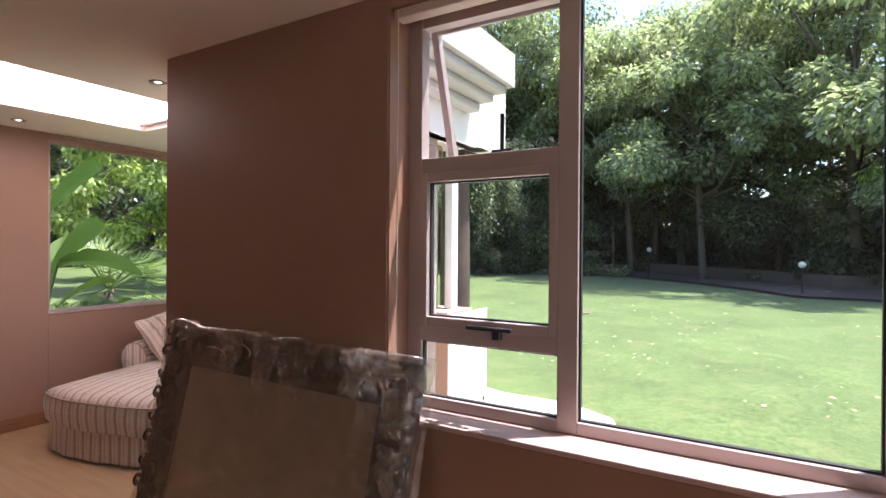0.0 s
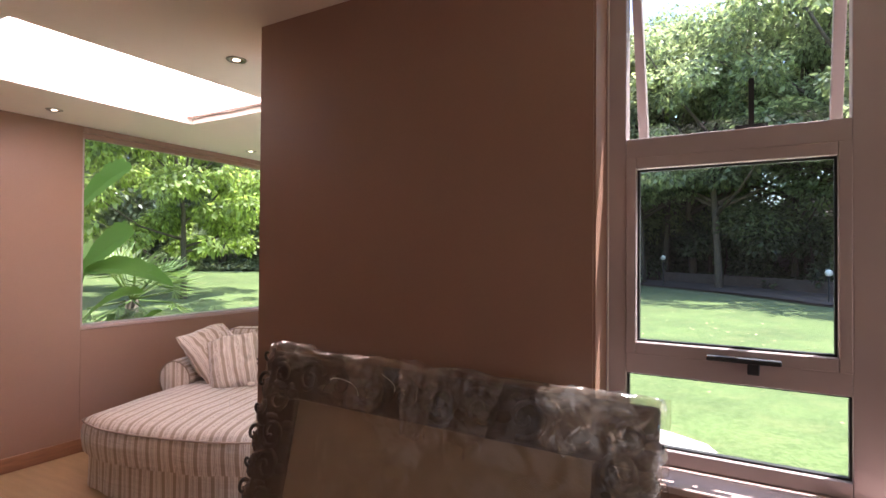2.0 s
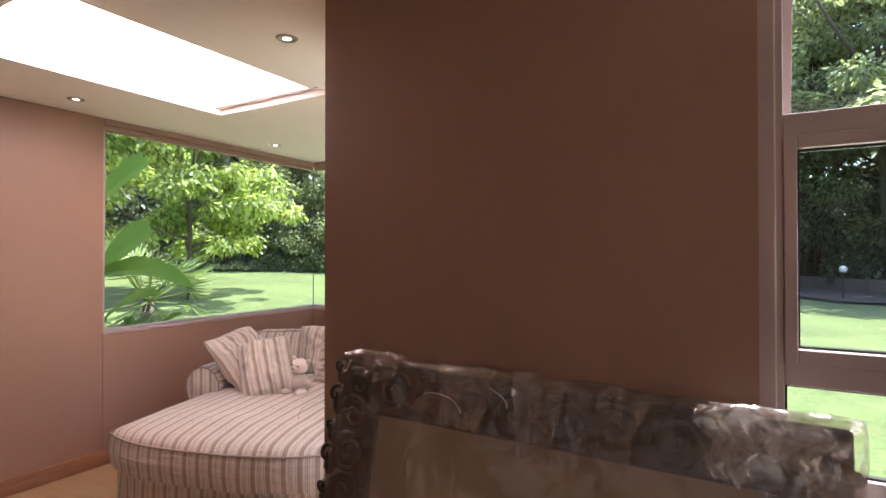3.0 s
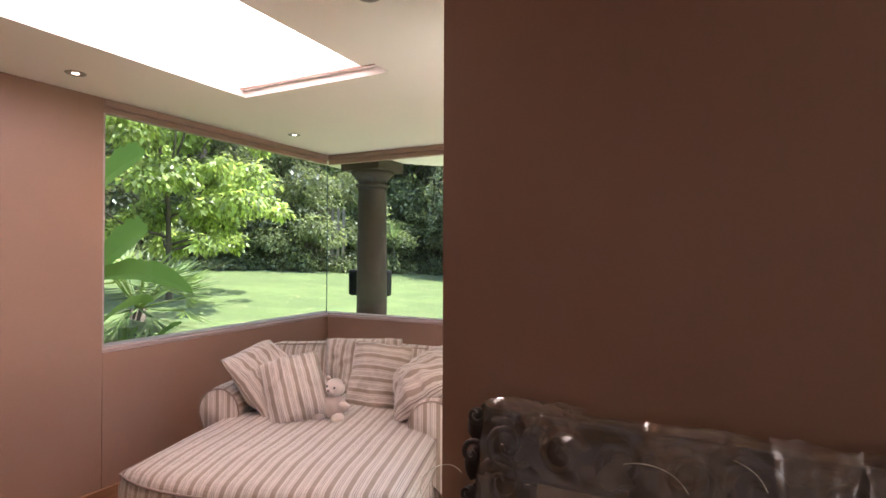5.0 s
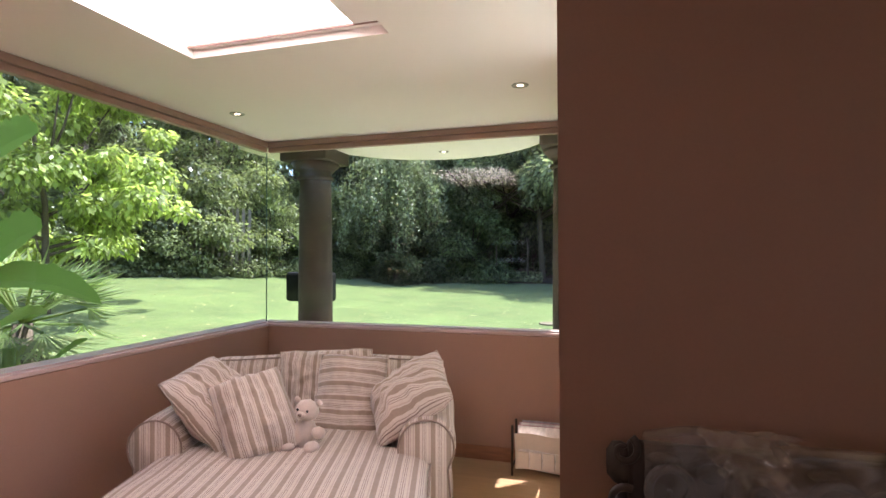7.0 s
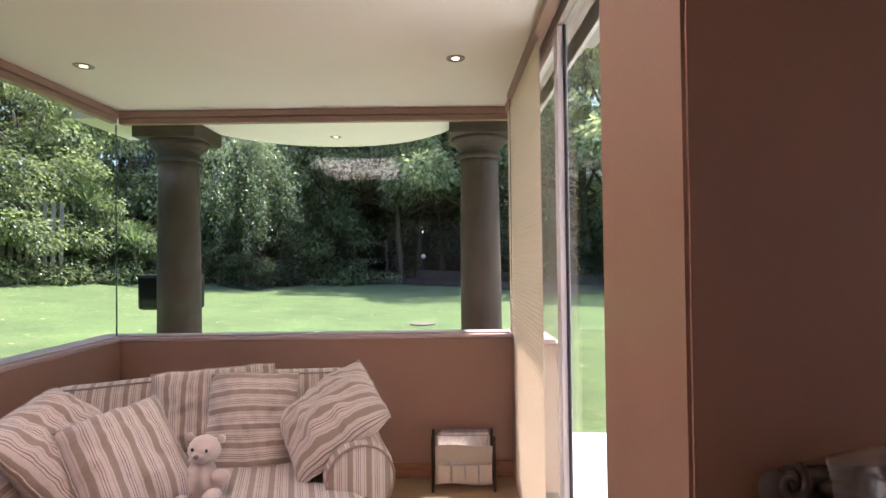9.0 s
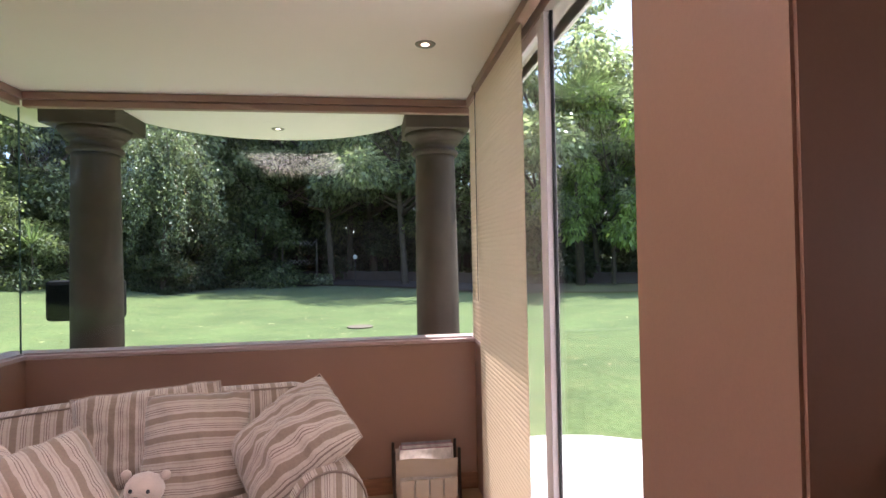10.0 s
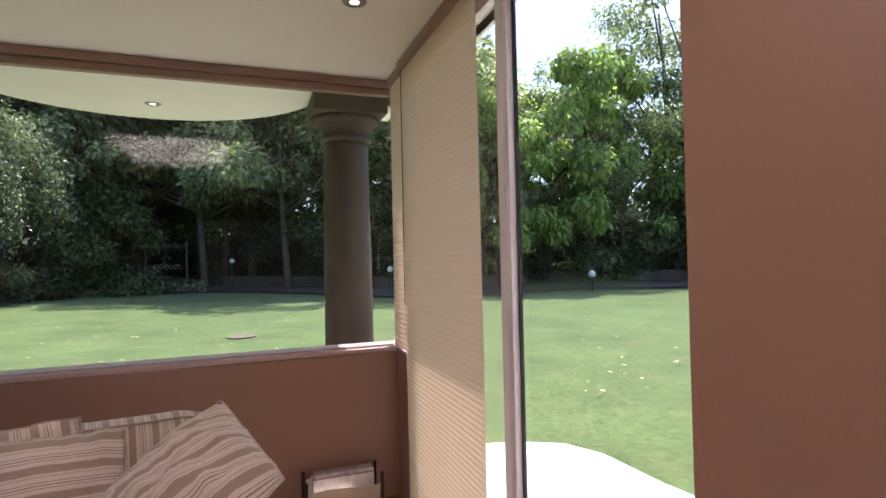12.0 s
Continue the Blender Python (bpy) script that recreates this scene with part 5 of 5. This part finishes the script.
# ---- wrapped mirror in carved frame ----
def plastic(name, lo, hi, crease):
    m = bpy.data.materials.new(name)
    m.use_nodes = True
    n, l = m.node_tree.nodes, m.node_tree.links
    n.clear()
    o, t, d, g, m1, m2 = (n.new(k) for k in ("ShaderNodeOutputMaterial", "ShaderNodeBsdfTransparent", "ShaderNodeBsdfDiffuse", "ShaderNodeBsdfGlossy", "ShaderNodeMixShader", "ShaderNodeMixShader"))
    t.inputs[0].default_value = (0.92, 0.90, 0.86, 1)
    d.inputs[0].default_value = (0.66, 0.50, 0.39, 1)
    g.inputs["Roughness"].default_value = 0.22
    nz, mr = n.new("ShaderNodeTexNoise"), n.new("ShaderNodeMapRange")
    nz.inputs["Scale"].default_value, nz.inputs["Detail"].default_value = 4, 6
    mr.inputs["From Min"].default_value, mr.inputs["From Max"].default_value = 0.4, 0.7
    mr.inputs["To Min"].default_value, mr.inputs["To Max"].default_value = lo, hi
    tc = n.new("ShaderNodeTexCoord")
    l.new(tc.outputs["Object"], nz.inputs["Vector"])
    l.new(nz.outputs["Fac"], mr.inputs["Value"]); l.new(mr.outputs[0], m1.inputs[0])
    tl, md = n.new("ShaderNodeBsdfTranslucent"), n.new("ShaderNodeMixShader")
    tl.inputs[0].default_value, md.inputs[0].default_value = (0.85, 0.80, 0.76, 1), 0.45
    l.new(d.outputs[0], md.inputs[1]); l.new(tl.outputs[0], md.inputs[2])
    l.new(t.outputs[0], m1.inputs[1]); l.new(md.outputs[0], m1.inputs[2])
    lw, ma = n.new("ShaderNodeLayerWeight"), n.new("ShaderNodeMath")
    ma.operation, ma.inputs[1].default_value, ma.inputs[2].default_value = "MULTIPLY_ADD", 0.35, 0.10
    l.new(lw.outputs["Facing"], ma.inputs[0]); l.new(ma.outputs[0], m2.inputs[0])
    l.new(m1.outputs[0], m2.inputs[1]); l.new(g.outputs[0], m2.inputs[2]); l.new(m2.outputs[0], o.inputs[0])
    vz, bp = n.new("ShaderNodeTexVoronoi"), n.new("ShaderNodeBump")
    vz.feature, vz.inputs["Scale"].default_value = "DISTANCE_TO_EDGE", 6
    n2, ad = n.new("ShaderNodeTexNoise"), n.new("ShaderNodeVectorMath")
    n2.inputs["Scale"].default_value = 6
    ad.operation = "ADD"
    l.new(tc.outputs["Object"], n2.inputs["Vector"]); l.new(n2.outputs["Color"], ad.inputs[0]); l.new(tc.outputs["Object"], ad.inputs[1])
    l.new(ad.outputs[0], vz.inputs["Vector"])
    bp.inputs["Strength"].default_value, bp.inputs["Distance"].default_value = crease, 0.012
    l.new(vz.outputs["Distance"], bp.inputs["Height"])
    l.new(bp.outputs[0], g.inputs["Normal"]); l.new(bp.outputs[0], d.inputs["Normal"])
    return m


PLASTIC = plastic("crumpled_plastic", 0.09, 0.40, 0.34)
FLAP = plastic("layered_plastic", 0.12, 0.45, 0.5)
W, HH = 1.475, 1.13
pic = thing("wrapped_mirror", (-1.695, 1.385, 0), "large mirror in carved dark frame wrapped in plastic", "mirror")
pic.matrix_basis = pose(-1.752, 1.50, 0.022, -13.0, 0.6, 0)
b_ = 0.17
part("frame", boxes((-W / 2, W / 2, 0, 0.045, 0, b_), (-W / 2, W / 2, 0, 0.045, HH - b_, HH), (-W / 2, -W / 2 + b_, 0.001, 0.044, b_, HH - b_), (W / 2 - b_, W / 2, 0.001, 0.044, b_, HH - b_), bevel=0.012), DARKWOOD, pic, "dark carved wooden frame")
part("panel", boxes((-W / 2 + b_, W / 2 - b_, 0.02, 0.03, b_, HH - b_)), CARD, pic, "brown protective board")


def scroll(bm, cx, cz, r, turns, a0, sgn, tr=0.012):
    pts = []
    for i in range(26):
        t = i / 25
        a = a0 + sgn * turns * 2 * math.pi * t
        q = r * (1 - 0.85 * t)
        pts.append((cx + q * math.cos(a), -0.008 - 0.012 * t, cz + q * math.sin(a)))
    tube(bm, pts, tr, 6, tr * 0.5)


rng3 = random.Random(2)
for nm, spots in (("carving_top", [(-W / 2 + 0.09 + 0.145 * i, HH - 0.085) for i in range(10)]), ("carving_bottom", [(-W / 2 + 0.09 + 0.145 * i, 0.085) for i in range(10)]),
                  ("carving_side", [(-W / 2 + 0.085, 0.2 + 0.125 * i) for i in range(7)]), ("carving_side", [(W / 2 - 0.085, 0.2 + 0.125 * i) for i in range(7)])):
    bm = bmesh.new()
    for i, (x, z) in enumerate(spots):
        scroll(bm, x, z, 0.066, 1.4, rng3.uniform(0, 6), 1 if i % 2 else -1)
        blob(bm, (x + 0.07, -0.006, z + rng3.uniform(-0.04, 0.04)), (0.03, 0.014, 0.02), 8, 6)
        blob(bm, (x - 0.02, -0.006, z + 0.055), (0.035, 0.012, 0.014), 8, 6)
    part(nm, bm, DARKWOOD, pic, "scrolled leaf carving", smooth=True)
bm = bmesh.new()
for i in range(11):
    z = 0.06 + i * 0.102
    blob(bm, (-W / 2 - 0.012, 0.02, z), (0.03, 0.02, 0.045), 8, 6, 0.3, i)
    scroll(bm, -W / 2 - 0.008, z + 0.03, 0.032, 1.0, 1.0, 1 if i % 2 else -1, 0.009)
part("carved_edge", bm, DARKWOOD, pic, "pierced scrolled outer edge", smooth=True)

nx, nz_ = 90, 70
bm = bmesh.new()
grid = []
for j in range(nz_ + 1):
    v = j / nz_
    row_ = []
    for i in range(nx + 1):
        u = i / nx
        x = -W / 2 + 0.03 + u * (W - 0.015)
        top = HH + 0.025 + 0.022 * noise.noise(Vector((u * 9, 0, 3))) + 0.03 * max(0, noise.noise(Vector((u * 5, 7, 3))))
        z = 0.01 + v * (top - 0.01)
        q = Vector((u * 7, v * 6, 0))
        rough = 0.3 + 0.7 * max(0, min(1, (v - 0.72) * 5, )) + 0.7 * max(0, min(1, (u - 0.80) * 6))
        d = 0.02 + 0.016 * abs(noise.noise(q)) + 0.010 * rough * abs(noise.noise(q * 2.3 + Vector((4, 0, 0)))) * (1 + 2 * max(0, v - 0.75) * 3) + 0.05 * max(0, u - 0.80) * 5 * abs(noise.noise(q * 3)) * (0.4 + v)
        row_.append(bm.verts.new((x + 0.008 * noise.noise(q * 2), -0.022 - d, z)))
    grid.append(row_)
rowt = [bm.verts.new((w_.co.x, 0.05, w_.co.z - 0.03 + 0.02 * noise.noise(w_.co * 9))) for w_ in grid[-1]]
grid.append(rowt)
for p, q in zip(grid, grid[1:]):
    for i in range(nx):
        bm.faces.new((p[i], p[i + 1], q[i + 1], q[i]))
side = [bm.verts.new((W / 2 + 0.022 + 0.012 * noise.noise(Vector((0, 0, r_[nx].co.z * 14))), 0.055, r_[nx].co.z)) for r_ in grid[:-1]]
for j in range(len(side) - 1):
    bm.faces.new((grid[j][nx], side[j], side[j + 1], grid[j + 1][nx]))
part("plastic_wrap", bm, PLASTIC, pic, "crumpled clear plastic wrapping", smooth=True)
for i, (x, z, sx, sz, a) in enumerate(((-0.52, HH + 0.005, 0.18, 0.09, 8), (-0.20, HH - 0.04, 0.20, 0.18, -6), (0.02, HH - 0.06, 0.16, 0.24, 2), (0.20, HH - 0.07, 0.22, 0.22, 4), (0.50, HH - 0.05, 0.16, 0.16, 9), (0.62, HH - 0.02, 0.16, 0.12, 24), (0.70, HH - 0.16, 0.14, 0.16, 5), (0.71, HH - 0.36, 0.13, 0.18, 5), (0.70, HH - 0.58, 0.12, 0.2, 5))):
    bm = bmesh.new()
    g2 = []
    for j in range(13):
        v = j / 12
        row_ = []
        for k in range(13):
            u = k / 12 - 0.5
            nv = noise.noise(Vector((u * 3, v * 3, i * 5.3)))
            row_.append(bm.verts.new((x + u * sx * (0.55 + 0.45 * v) + 0.035 * noise.noise(Vector((v * 3, i, 1))), -0.062 - 0.035 * abs(nv) - 0.012 * abs(math.sin(u * 14 + i)), z + (v - 0.6) * sz * (1 + 0.35 * noise.noise(Vector((u * 4, i, 5)))) + 0.012 * nv)))
        g2.append(row_)
    for p, q in zip(g2, g2[1:]):
        for k in range(12):
            bm.faces.new((p[k], p[k + 1], q[k + 1], q[k]))
    part("plastic_flap", bm, FLAP, pic, "loose folded plastic flap", smooth=True).rotation_euler = (0, 0, 0)
# Pale thin tubes stand in for arc highlights along curled clear strips.
GLINT = material("strip_edge_glint", (0.75, 0.70, 0.64), 0.15, bump=0, spec=0.9)
for x, z, r, a0, a1, y in ((-W / 2 - 0.055, HH - 0.235, 0.075, 60, 190, -0.05), (-W / 2 + 0.44, HH - 0.17, 0.11, 35, 115, -0.085), (-W / 2 + 0.60, HH - 0.10, 0.08, 20, 80, -0.085)):
    bm = bmesh.new()
    tube(bm, [(x + r * math.cos(radians(a0 + (a1 - a0) * i / 16)), y + 0.01 * math.sin(i * 0.4), z + r * math.sin(radians(a0 + (a1 - a0) * i / 16))) for i in range(17)], 0.0013, 5)
    part("plastic_glint", bm, GLINT, pic, "thin shiny edge of loose plastic strip", smooth=True)
